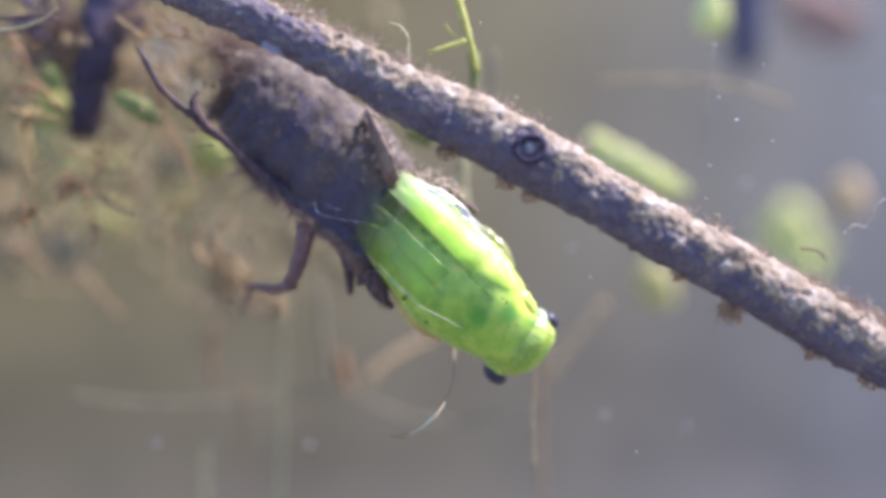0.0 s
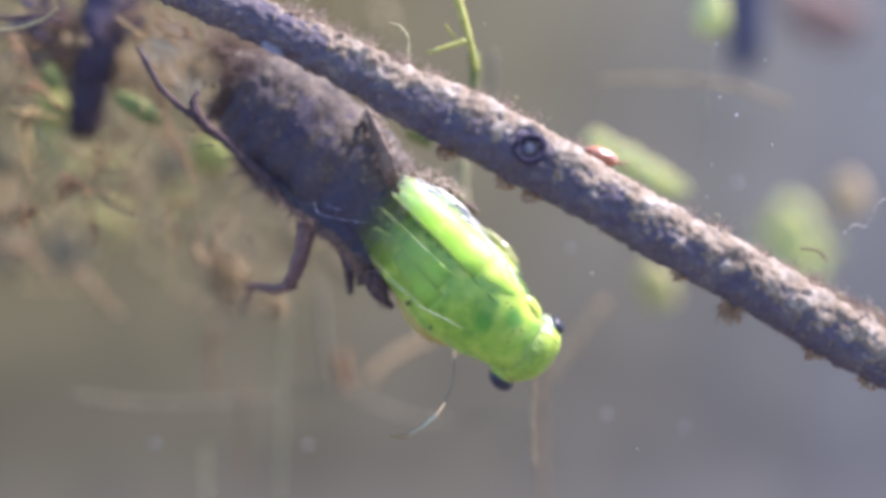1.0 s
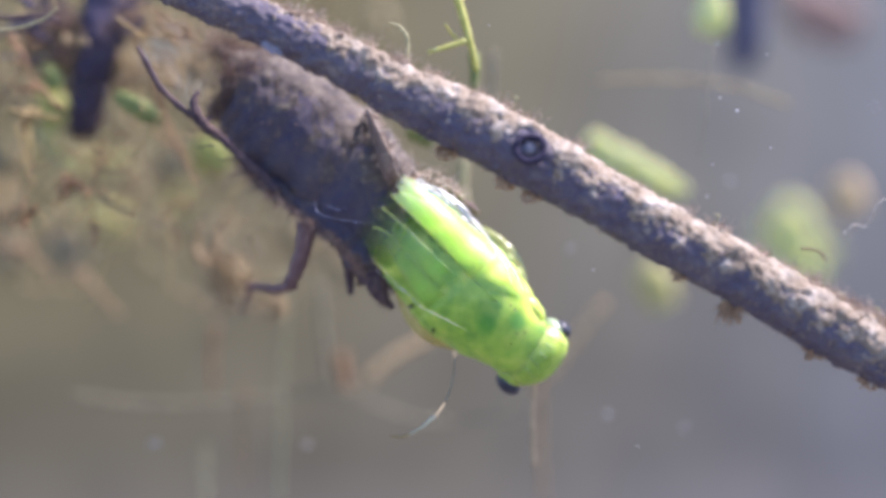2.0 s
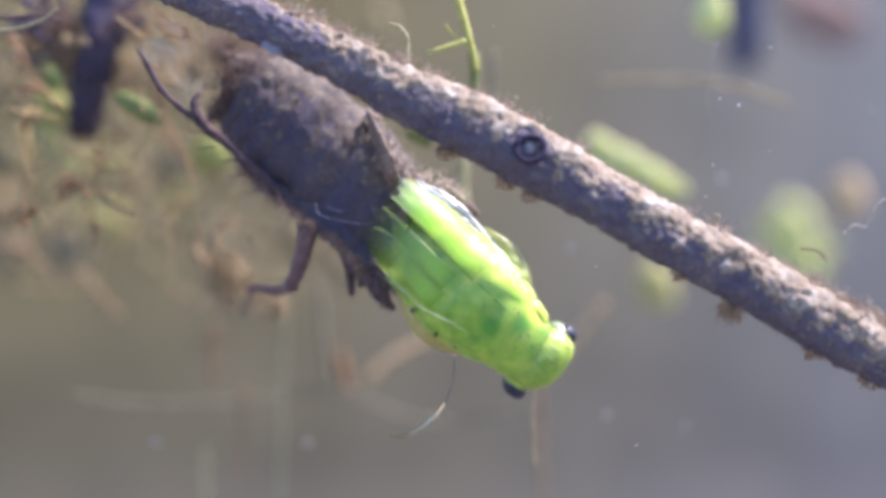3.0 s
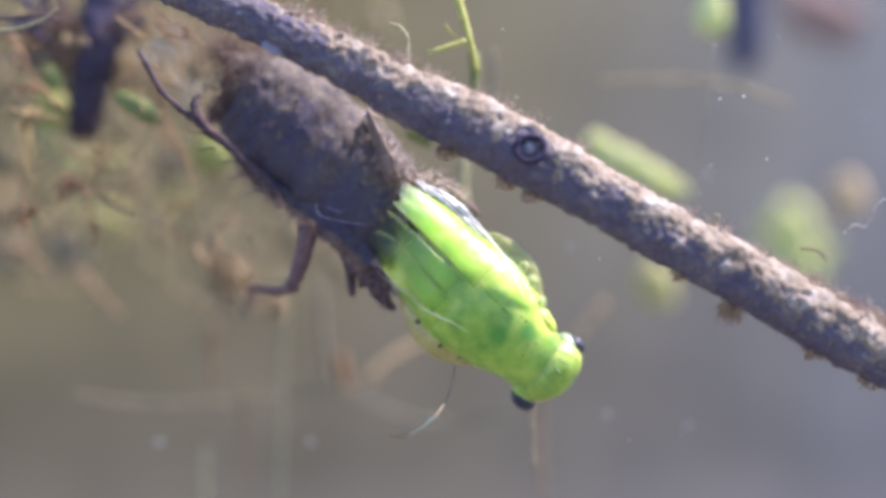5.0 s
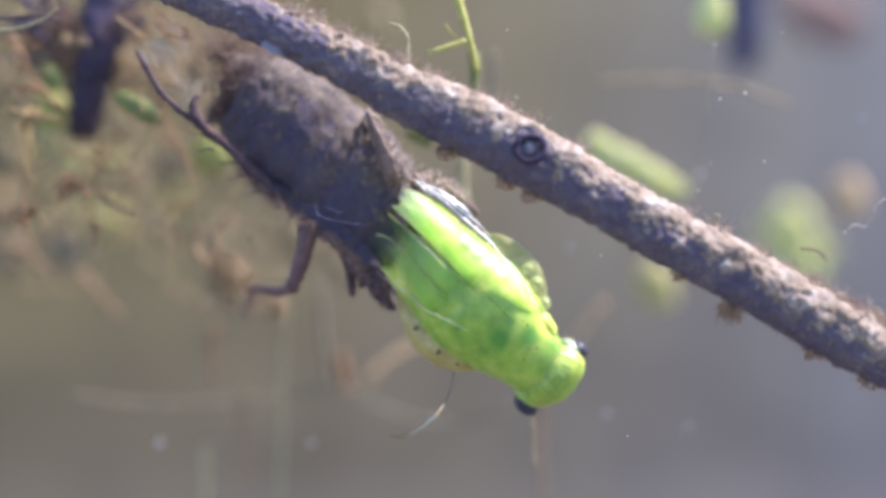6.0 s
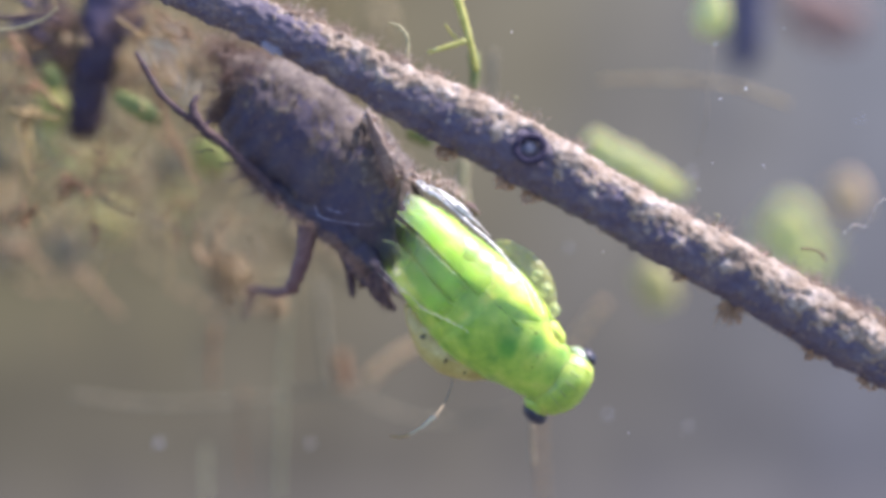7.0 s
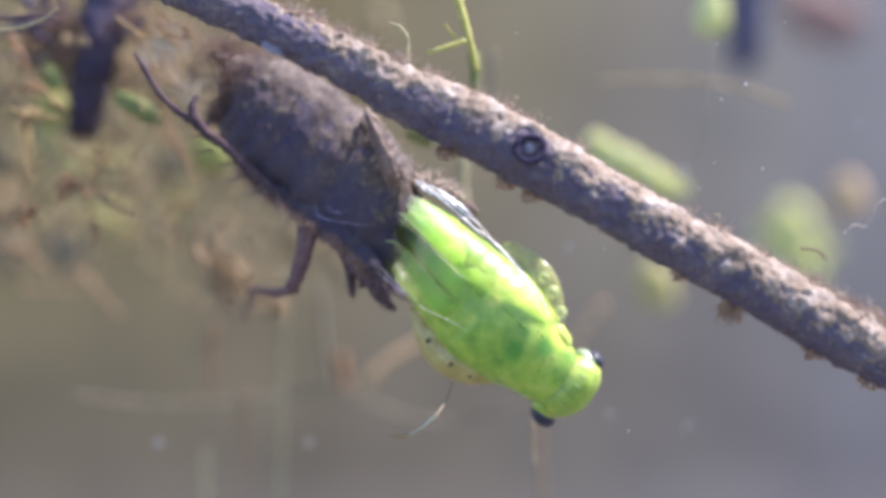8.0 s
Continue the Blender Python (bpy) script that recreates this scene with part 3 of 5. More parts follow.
        hairs(bm, [(p, vec((-0.6 + rng.uniform(-0.5, 0.5), rng.uniform(-0.4, 0.4), -0.7 + rng.uniform(-0.5, 0.5))).normalized())], 0.45, 0.02, rng, kink=1.5)
    # crumbs on the same side add to that painted sunlit tone
    bm2 = bmesh.new()
    for p in outer:
        d = p - vec(min(rows, key=lambda r: (vec(r[:3]) - p).length)[:3])
        if d.normalized().dot(cr) > rng.gauss(0.5, 0.2) and rng.random() < 0.35:
            sz = rng.uniform(0.03, 0.10)
            q = p + vec((rng.gauss(0, 0.15), 0, rng.gauss(0, 0.15)))
            blob(bm2, q, ((sz, 0, 0), (0, sz, 0), (0, 0, sz)), 6, 4, amp=sz * 0.5, size=0.12)
    tagged(part("sunlit_silt", bm2, SUNCRUMB, hk, "silt crumbs, sunlit olive-brown painted on the upper side"), kind="stuff")
    tagged(part("algae_fur", bm, TAILFUR, hk, "rusty brown algae fur"), kind="stuff")
    bm = bmesh.new()
    spots = []
    edge = spline(rim, 30)
    for _ in range(400):
        p = vec(edge[rng.randrange(int(len(edge) * 0.86))]) + vec((rng.gauss(0.12, 0.2), rng.uniform(-0.7, 0.5), rng.gauss(0.1, 0.2)))
        spots.append((p, vec((0.5 + rng.uniform(-0.7, 0.7), rng.uniform(-0.6, 0.6), 0.8)).normalized()))
    hairs(bm, spots, 0.55, 0.014, rng, kink=1.8)
    for p, d in spots[:420]:
        s = rng.uniform(0.03, 0.15)
        blob(bm, p, ((s, 0, 0), (0, s, 0), (0, 0, s)), 6, 4, amp=s * 0.4, size=0.1)
    tagged(part("rim_silt", bm, CRUST2, hk, "pinkish silt crumbs on the torn rim"), kind="stuff")
    # shaggy tufts round the broken tail
    for p, d, cnt, ln in (((-13.3, 4.2, 72.1), (-0.3, -0.2, 1), 60, 0.55), ((-13.6, 4, 71.5), (-0.9, -0.2, 0.6), 60, 0.5), ((-13.3, 3.4, 70.5), (-1, -0.2, 0.2), 34, 0.4), ((-13.5, 3.4, 69.4), (-1, -0.2, 0.3), 26, 0.55), ((-13.1, 3.2, 68.3), (-1, -0.2, -0.3), 16, 0.35),
                          ((-12.4, 4.2, 72.3), (0.0, -0.2, 1), 46, 0.45), ((-11.6, 4.4, 72.1), (0.1, -0.2, 1), 40, 0.4), ((-13.9, 4.6, 72.6), (-0.5, 0, 1), 24, 0.7)):
        p, d = vec(p), vec(d).normalized()
        bm = bmesh.new()
        hairs(bm, [(p + vec((rng.gauss(0, 0.3), rng.gauss(0, 0.3), rng.gauss(0, 0.3))), (d + vec((rng.gauss(0, 0.5), rng.gauss(0, 0.4), rng.gauss(0, 0.5)))).normalized()) for _ in range(cnt)], ln, 0.02, rng, kink=1.9)
        for _ in range(cnt // 2):
            sz = rng.uniform(0.03, 0.12)
            blob(bm, p + d * rng.gauss(0, 0.2) + vec((rng.gauss(0, 0.3), rng.gauss(0, 0.3), rng.gauss(0, 0.3))), ((sz, 0, 0), (0, sz, 0), (0, 0, sz)), 6, 4, amp=sz * 0.5, size=0.12)
        tagged(part("tail_tuft", bm, FURGOLD, hk, "rusty shaggy algae tuft"), kind="stuff")
    # white breathing threads drawn out of the husk
    def thread(pts, r):
        bm = bmesh.new()
        tube(bm, pts, [r * 0.6] + [r] * (len(pts) - 2) + [r * 0.2], n=7, steps=12, amp=r * 0.8, size=0.3)
        part("breathing_thread", bm, PALE if pts[0][0] < -5.5 else DULLTHREAD if pts[0][0] < -3 else WHITE, hk, "thin white breathing thread")

    thread([(-1.54, 0.2, 63.94), (-0.92, -0.4, 63.35), (-0.38, -0.8, 63.08), (0.51, -1, 62.31), (1.46, -1, 61.42), (2.28, -0.8, 60.67)], 0.07)
    thread([(-1.34, -0.1, 64), (-0.57, -0.7, 63.27), (0.19, -0.9, 62.88), (0.89, -1, 62.25), (1.84, -0.9, 61.55), (2.6, -0.7, 60.73)], 0.06)
    thread([(-0.89, -0.2, 63.67), (-0.19, -0.6, 63.34), (0.51, -0.9, 62.76), (1.2, -1, 62.25), (1.77, -1, 61.61)], 0.075)
    thread([(-0.64, -0.4, 63.54), (0.19, -0.7, 63.14), (1.02, -0.8, 62.57), (1.65, -0.8, 62.06)], 0.03)
    thread([(-3.69, -0.6, 59.21), (-2.66, -1.1, 58.13), (-1.77, -1.3, 57.38), (-1.23, -1.35, 56.78), (0.19, -1.3, 56.06), (1.33, -1.1, 55.41)], 0.024)
    thread([(-3.82, -0.5, 58.82), (-2.98, -1, 58.13), (-2.02, -1.2, 57.5), (-1.45, -1.25, 56.87)], 0.02)
    thread([(-7.34, 0.6, 62.74), (-7.13, 0.4, 62.09), (-6.23, 0.3, 61.77), (-4.62, 0.2, 61.51), (-3.91, 0.1, 61.57)], 0.02)
    thread([(-6.73, 0.6, 62.54), (-5.91, 0.3, 62.22), (-5.53, 0.4, 62.41)], 0.02)
    # old legs
    fine = bmesh.new()

    def old_leg(pts, rad):
        bm = bmesh.new()
        tube(bm, pts, rad, n=14, steps=10, amp=0.10, size=0.4)
        q = spline(pts, 8)
        part("old_leg", bm, RUSTY if rad[0] in (0.561, 0.334, 0.135) else CHITIN, hk)
        hairs(fine, [(vec(q[rng.randrange(len(q))]), vec((rng.uniform(-1, 0.3), rng.uniform(-0.3, 0.3), rng.uniform(-1, 0.4))).normalized()) for _ in range(22)], 0.42, 0.018, rng, kink=1.2)

    old_leg([(-17.72, 2.2, 71.76), (-17.06, 2, 70.56), (-16.05, 1.8, 69), (-14.15, 1.8, 67.44), (-12.71, 2, 66.31), (-11.27, 2.2, 64.95), (-9.65, 2.4, 63.31)], [0.101, 0.169, 0.169, 0.219, 0.236, 0.303, 0.371])
    old_leg([(-14.09, 1.8, 69.16), (-14.35, 1.6, 68.56), (-14.22, 1.6, 67.84), (-13.7, 1.8, 67.14), (-13.04, 2, 66.57)], [0.07, 0.24, 0.30, 0.28, 0.3])
    old_leg([(-13.52, 2.4, 67.75), (-13.69, 2.2, 67.4), (-13.49, 2.2, 66.85), (-12.87, 2.4, 66.4)], [0.1, 0.167, 0.2, 0.234])
    old_leg([(-7.98, 3.2, 61.62), (-8.14, 3.2, 60.36), (-8.64, 3.6, 58.77), (-9.12, 3.8, 57.9)], [0.561, 0.53, 0.46, 0.34])
    old_leg([(-8.88, 4, 57.93), (-9.97, 5.6, 57.63), (-11.38, 7.6, 57.75), (-12.09, 8.6, 57.73)], [0.334, 0.267, 0.202, 0.135])
    old_leg([(-11.76, 8.2, 57.67), (-12.17, 9, 56.88), (-12.49, 9.6, 55.94)], [0.135, 0.101, 0.067])
    old_leg([(-5.72, 3.6, 60.03), (-5.52, 3.6, 58.77), (-5.47, 4, 57.36)], [0.429, 0.297, 0.165])
    old_leg([(-5.06, 3.8, 59.63), (-4.99, 3.8, 58.7), (-4.87, 4, 57.86)], [0.297, 0.231, 0.132])
    old_leg([(-4.24, 2.6, 58.72), (-3.82, 2.6, 57.8), (-3.42, 2.7, 57.07), (-2.9, 2.8, 56.57)], [0.661, 0.561, 0.363, 0.099])
    tagged(part("leg_hairs", fine, CHITIN, hk, "fine dark leg hairs"), kind="stuff")
    # stiff bristles along the long leg
    for p, d in (((-13.04, 2, 65.98), (-1, 0, -0.1)), ((-13.47, 2, 66.73), (-1, 0, 0.1)), ((-11.24, 2, 64.44), (-1, 0, -0.2)), ((-10.33, 2, 63.63), (-1, 0, -0.3)), ((-11.73, 2, 65.16), (-1, 0, 0.0))):
        bm = bmesh.new()
        p, d = vec(p), vec(d).normalized()
        tube(bm, [p + d * 0.2, p + d * 0.6 + UP * 0.1, p + d * 1.0, p + d * 1.35 + UP * 0.12], [0.06, 0.045, 0.035, 0.015], n=6, steps=4)
        part("bristle", bm, CHITIN, hk)
    return hk


FURGOLD = surface("golden_brown_fur", [(0.11, 0.062, 0.034), (0.20, 0.13, 0.075), (0.33, 0.25, 0.16)], 0.9, 0.9, 0.1)
CRUST2 = surface("pinkish_silt", [(0.24, 0.165, 0.11), (0.46, 0.36, 0.26), (0.74, 0.65, 0.52)], 0.5, 0.85, 0.2)
RUSTY = surface("rusty_chitin", [(0.07, 0.036, 0.034), (0.12, 0.063, 0.05), (0.19, 0.11, 0.08)], 0.9, 0.7, 0.4)
# silt colour that carries the lit upper side of the husk
SUNCRUMB = surface("sunlit_olive_crumbs", [(0.045, 0.034, 0.030), (0.075, 0.057, 0.042), (0.115, 0.090, 0.062), (0.23, 0.19, 0.135)], 1.2, 0.85, 0.5)
DULLTHREAD = surface("dull_thread", [(0.34, 0.32, 0.22), (0.55, 0.52, 0.38)], 0.6, 0.4, 0.1, clear=0.3)
PALE = surface("pale_thread", [(0.22, 0.2, 0.24), (0.36, 0.34, 0.38)], 0.6, 0.4, 0.1)
cast_skin = husk()


# ---- the insect: a soft green larva that slides out of the husk ----
LARVA_AT = (0.52, 2, 58.4)
HEAD_AT = (3.94, 1.6, 54.92)
AX = vec((0.684, 0, -0.729))
CR = vec((0.729, 0, 0.684))
FRONT = vec((0, -1, 0))


def larva():
    rng = random.Random(11)
    lv = thing("insect_larva", LARVA_AT, "soft bright green insect larva sliding out of its old skin", "insect")
    rows = spline([(-5.2, 4.8, 64.0, 1.2), (-4.3, 3.5, 63.15, 1.9), (-3.35, 2.7, 62.24, 2.35), (-2.67, 2.3, 61.57, 2.55), (-1.62, 2.16, 60.46, 2.8), (-0.63, 2.12, 59.44, 2.974), (0.2, 2.06, 58.56, 3.138),
                   (1.01, 1.95, 57.74, 3.203), (2.54, 1.83, 56.25, 2.745), (3.62, 1.7, 55.21, 2.157), (4.27, 1.7, 54.59, 1.896), (5.02, 1.7, 53.84, 1.503)], 10)
    bm = bmesh.new()
    n, rings = 48, []
    for i, (x, y, z, r) in enumerate(rows):
        ring = []
        for k in range(n):
            w = 2 * math.pi * k / n
            d = CR * math.cos(w) + FRONT * (math.sin(w) * 0.745)
            p = vec((x, y, z)) + d * (r * (1 + 0.006 * math.sin(i * 0.8)))
            ring.append(bm.verts.new(p + d * (rough_at(p, 0.025, 1.1) + rough_at(p, 0.012, 0.4, 3.0))))
        rings.append(ring)
    for u, v in zip(rings, rings[1:]):
        for k in range(n):
            bm.faces.new((u[k], u[(k + 1) % n], v[(k + 1) % n], v[k]))
    bm.faces.new(rings[0])
    bm.faces.new(rings[-1])
    part("body", bm, GREEN, lv, "smooth green body")
    pads = []
    # four wing pads that lie along the back; across and along in mm from the middle of the back
    back = spline([(-5.2, 2.7, 2.65), (-2.9, 2.5, 2.9), (-1.0, 2.25, 3.06), (0.6, 2.15, 3.1), (2.4, 2.0, 3.32), (3.9, 1.85, 3.1), (5.2, 1.75, 2.55)], 12)
    mid = vec((-0.77, 0, 59.65))

    def on_back(al, la, lift):
        k = min(max(int(np.searchsorted(back[:, 0], al)), 1), len(back) - 1)
        f = (al - back[k - 1, 0]) / (back[k, 0] - back[k - 1, 0])
        dc, r = (back[k - 1] + (back[k] - back[k - 1]) * f)[1:]
        y = dc - 0.74 * math.sqrt(max(0.02, r * r - la * la)) - lift
        return vec((mid.x, y, mid.z)) + AX * al + CR * la

    # each: along, across, half width; then its lift, and the side of its pale thick margin
    for shape, lift, edge in ((((-4.35, 1.0, 0.14), (-4.0, 1.12, 0.28), (-3.2, 1.32, 0.46), (-2.2, 1.58, 0.70), (-1.0, 1.82, 0.92), (0.8, 1.92, 1.02), (2.4, 1.92, 1.02), (4.0, 1.76, 0.84), (5.2, 1.5, 0.6)), 0.08, -1),
                              (((-4.6, 1.76, 0.3), (-4.2, 1.84, 0.5), (-3.4, 1.92, 0.66), (-2.2, 2.12, 0.86), (-0.8, 2.2, 0.8), (0.8, 2.2, 0.6), (2.4, 2.2, 0.42), (3.8, 2.0, 0.3), (5.0, 1.7, 0.2)), 0.0, 1),
                              (((-4.25, -0.36, 0.12), (-3.9, -0.40, 0.22), (-3.1, -0.38, 0.30), (-2.2, -0.42, 0.44), (-1.0, -0.46, 0.54), (0.6, -0.44, 0.60), (2.6, -0.38, 0.66), (4.0, -0.3, 0.62), (5.2, -0.2, 0.5)), 0.05, 1),
                              (((-3.7, -1.46, 0.10), (-3.3, -1.26, 0.17), (-2.7, -1.14, 0.24), (-1.9, -1.22, 0.38), (-0.6, -1.40, 0.52), (0.9, -1.56, 0.60), (2.6, -1.5, 0.66), (4.0, -1.3, 0.56), (5.0, -1.1, 0.4)), 0.03, 1)):
        rows2 = spline(shape, 14)
        bm = bmesh.new()
        nv, cols = 22, []
        for q, (al, la, h) in enumerate(rows2):
            f = q / (len(rows2) - 1)
            sink = lift - 0.4 * max(0.0, f - 0.7)
            ring = []
            for side in (1, -1):
                for v in range(nv + 1):
                    x = -1 + 2 * v / nv
                    x = x if side > 0 else -x
                    if side < 0 and v in (0, nv):
                        continue
                    th = (1 - x * x) * min(0.03, h * 0.3) * min(1.0, 4 * (1.02 - f))
                    p = on_back(al, la + x * h, sink + (th if side > 0 else -(1 - x * x) * min(1.1, 0.05 + 3.5 * f, 1.6 * h)))
                    ragged = AX * (rough_at(CR * (la + x * h), 0.35, 0.26, lift * 90) * max(0.0, 1 - f / 0.12))
                    ring.append(bm.verts.new(p + ragged + FRONT * rough_at(p, 0.012, 0.8, lift * 50)))
            cols.append(ring)
        for u, v in zip(cols, cols[1:]):
            for k in range(len(u)):
                bm.faces.new((u[k], u[(k + 1) % len(u)], v[(k + 1) % len(u)], v[k]))
        bm.faces.new(cols[0])
        bm.faces.new(cols[-1])
        at = on_back(rows2[len(rows2) // 2][0], rows2[len(rows2) // 2][1], 0)
        pad = part("wing_pad", bm, PAD if edge < 0 else PADB if lift == 0.0 else PADC, lv, "pale green pointed wing pad", at=at)
        pads.append((pad, at))
        # pale rounded margin towards the middle line
        rim = [on_back(al, la + edge * h * 0.93, lift + 0.012) for al, la, h in rows2[:int(len(rows2) * 0.45):4]]
        bm = bmesh.new()
        k = len(rim)
        tube(bm, rim, [0.01 + 0.038 * math.sin(math.pi * min(1.0, 0.12 + (i / (k - 1)) ** 0.6 * 0.88)) for i in range(k)], n=8, steps=3, flat=0.6, amp=0.012, size=0.4)
        part("margin", bm, MARGIN, pad, "pale margin of the wing pad")
    # dark middle line and blotches along the back, between the pads
    for pts, r in ((((-2.4, 0.80), (-1.0, 0.84), (0.4, 0.84), (1.7, 0.86), (3.0, 0.88), (4.3, 0.92)), 0.026),):
        bm = bmesh.new()
        tube(bm, [on_back(al, la, -0.03) for al, la in pts], [r * 0.4] + [r] * (len(pts) - 2) + [r * 0.3], n=6, steps=8, amp=r * 0.9, size=0.3)
        part("back_line", bm, VEIN, lv, "fine dark green line")
    for al, la, ln, wd in ((-2.0, 0.62, 0.5, 0.16), (-1.1, 0.66, 0.34, 0.17), (-0.3, 0.68, 0.3, 0.15), (0.5, 0.74, 0.32, 0.12), (1.5, 0.78, 0.3, 0.09), (2.4, 0.84, 0.34, 0.08), (3.7, 0.9, 0.3, 0.09)):
        bm = bmesh.new()
        blob(bm, on_back(al, la, -0.05), (CR * (wd * 0.65), AX * ln, FRONT * 0.05), 12, 8, amp=0.05, size=0.2)
        part("blotch", bm, VEIN, lv, "dark green blotch")
    # chest humps and collar
    for c, a, b, d in (((4.35, 1.35, 57.0), 0.75, 1.3, 0.62), ((3.62, 1.0, 56.05), 1.5, 1.3, 0.5), ((2.75, 1.15, 55.15), 1.3, 1.2, 0.55)):
        bm = bmesh.new()
        blob(bm, c, (CR * a, AX * b, FRONT * d), amp=0.1, size=0.6)
        part("chest_hump", bm, YELLOW if c[0] > 4 else GREEN, lv)
    # white thread along the flank
    for pts, r in (([(0.03, 0.2, 63.05), (1.21, -0.1, 61.95), (2.36, -0.2, 60.67), (3.2, -0.1, 59.65), (3.72, 0.1, 58.81), (4.11, 0.4, 57.98)], 0.075), ([(1.63, -0.1, 61.57), (2.49, -0.3, 60.35), (3.06, -0.3, 59.33), (3.45, -0.1, 58.37)], 0.05)):
        bm = bmesh.new()
        tube(bm, pts, [r * 0.4] + [r] * (len(pts) - 2) + [r * 0.4], n=7, steps=8, amp=r * 0.6, size=0.25)
        part("flank_thread", bm, WHITE, lv, "white thread along the flank")
    # translucent folded legs at both flanks
    legs = []
    for pts, rad, flat in (([(0.79, 2.6, 61.61), (1.84, 2.4, 61.08), (2.82, 2.2, 60.1), (3.46, 2, 58.89), (3.85, 1.9, 57.42)], [0.194, 0.517, 0.744, 0.809, 0.517], 0.5),
                           ([(-3.1, 2.8, 59.04), (-2.17, 2.4, 57.54), (-1.11, 2.1, 56.37), (0.36, 1.9, 55.66), (1.99, 1.8, 55.34)], [0.259, 0.841, 1.132, 1.035, 0.647], 0.55)):
        bm = bmesh.new()
        tube(bm, pts, rad, n=18, steps=10, flat=flat, amp=0.05, size=0.7)
        leg = part("folded_leg", bm, SAC if pts[0][0] > 0 else CLEAR, lv, "clear yellowish folded leg", at=pts[2])
        legs.append((leg, vec(pts[2])))
    for c, s in (((3.20, 1.4, 59.72), 0.34), ((3.66, 1.3, 58.86), 0.42), ((2.62, 1.6, 60.52), 0.24), ((4.12, 1.2, 57.72), 0.40), ((2.05, 1.8, 61.05), 0.18)):
        bm = bmesh.new()
        blob(bm, c, (CR * s, AX * s, FRONT * s), amp=0.03, size=0.4)
        if s > 0.25:
            part("leg_joint", bm, KNOB, legs[0][0], "round pale leg joint")
        bm = bmesh.new()
        blob(bm, vec(c) + FRONT * s * 0.8 - CR * 0.05, (CR * 0.08, AX * 0.09, FRONT * 0.08), 10, 6, amp=0.03, size=0.1)
        part("joint_spot", bm, SPOT, legs[0][0])
    for c, s in (((-2.2, 0.9, 57.19), 0.21), ((-0.9, 0.8, 55.84), 0.20), ((0.19, 1, 55.12), 0.13)):
        bm = bmesh.new()
        blob(bm, c, (CR * s, AX * s * 0.7, FRONT * s), 12, 8, amp=0.08, size=0.3)
        part("leg_spot", bm, SPOT, legs[1][0])
    for c, s in (((3.61, -0.1, 56.96), 0.06), ((3.35, -0.2, 57.22), 0.05), ((2.7, 0.3, 54.9), 0.08), ((1.99, 0.25, 55.41), 0.05), ((3.4, 0.15, 55.03), 0.07), ((4.17, 0.2, 55.67), 0.06), ((3.71, 0.05, 55.61), 0.05)):
        bm = bmesh.new()
        blob(bm, c, (CR * s, AX * s * 1.6, FRONT * s), 8, 6)
        part("spot", bm, SPOT, lv)
    # head with eyes and mouth shield
    bm = bmesh.new()
    c = vec((4.63, 1.8, 54.49))
    blob(bm, c, (CR * 2.08, AX * 1.46, FRONT * 1.45), 36, 22, amp=0.09, size=0.8)
    head = part("head", bm, HEADM, lv, "broad yellow-green head", at=HEAD_AT)
    for p, along, wide, way in (((6.18, 2.2, 55.92), 0.66, 0.46, 1), ((3.02, 2.2, 52.84), 0.88, 0.58, -1)):
        bm = bmesh.new()
        blob(bm, p, (CR * wide, AX * along * 0.92, FRONT * 0.85), 24, 16)
        part("eye", bm, EYES, head, "glossy black eye")
        bm = bmesh.new()
        blob(bm, vec(p) - CR * (way * 0.34) - AX * 0.26 + FRONT * 0.12, (CR * 0.52, AX * 0.86, FRONT * 0.86), 20, 14, amp=0.06, size=0.5)
        part("eye_socket", bm, SOCKET if way > 0 else HEADM, head, "clear pale rim of the eye" if way > 0 else "dull green rim of the eye")
    # pale ridges fanned over the brow
    for a, b, r in ((-0.9, 0.55, 0.05), (-0.35, 0.25, 0.06), (0.25, 0.05, 0.06), (0.85, -0.15, 0.055), (1.35, -0.3, 0.04)):
        bm = bmesh.new()
        tube(bm, [c + CR * (a * 0.8) - AX * 0.85 + FRONT * 1.10, c + CR * (a * 0.95) - AX * 0.3 + FRONT * 1.36 * math.sqrt(1 - (a * 0.95 / 2.08) ** 2), c + CR * a * 1.1 + AX * 0.35 + FRONT * 1.37 * math.sqrt(1 - (a * 1.1 / 2.08) ** 2), c + CR * a * 1.15 + AX * 1.0 + FRONT * 0.93 * math.sqrt(1 - (a * 1.15 / 2.08) ** 2)], [0.02, r, r, 0.015], n=8, steps=6, amp=0.015, size=0.4)
        part("brow_ridge", bm, RIDGE, head, "pale ridge of the brow")
    return lv, head, pads, legs


VEIN = surface("dark_vein", [(0.08, 0.21, 0.014), (0.14, 0.30, 0.024)], 0.5, 0.5, 0.0, spec=0.2, clear=0.72)
MARGIN = surface("pale_pad_margin", [(0.36, 0.58, 0.10), (0.46, 0.66, 0.18), (0.56, 0.72, 0.30)], 0.8, 0.5, 0.1, sss=0.8, sss_mm=0.6, spec=0.2, clear=0.74)
RIDGE = surface("pale_brow", [(0.36, 0.50, 0.10), (0.50, 0.62, 0.20)], 0.8, 0.4, 0.1, clear=0.5)
HEADM = surface("head_skin", [(0.19, 0.31, 0.022), (0.31, 0.43, 0.04), (0.48, 0.55, 0.08)], 1.4, 0.45, 0.1, sss=0.9, sss_mm=1.0, coat=0.15)
insect, insect_head, wing_pads, soft_legs = larva()


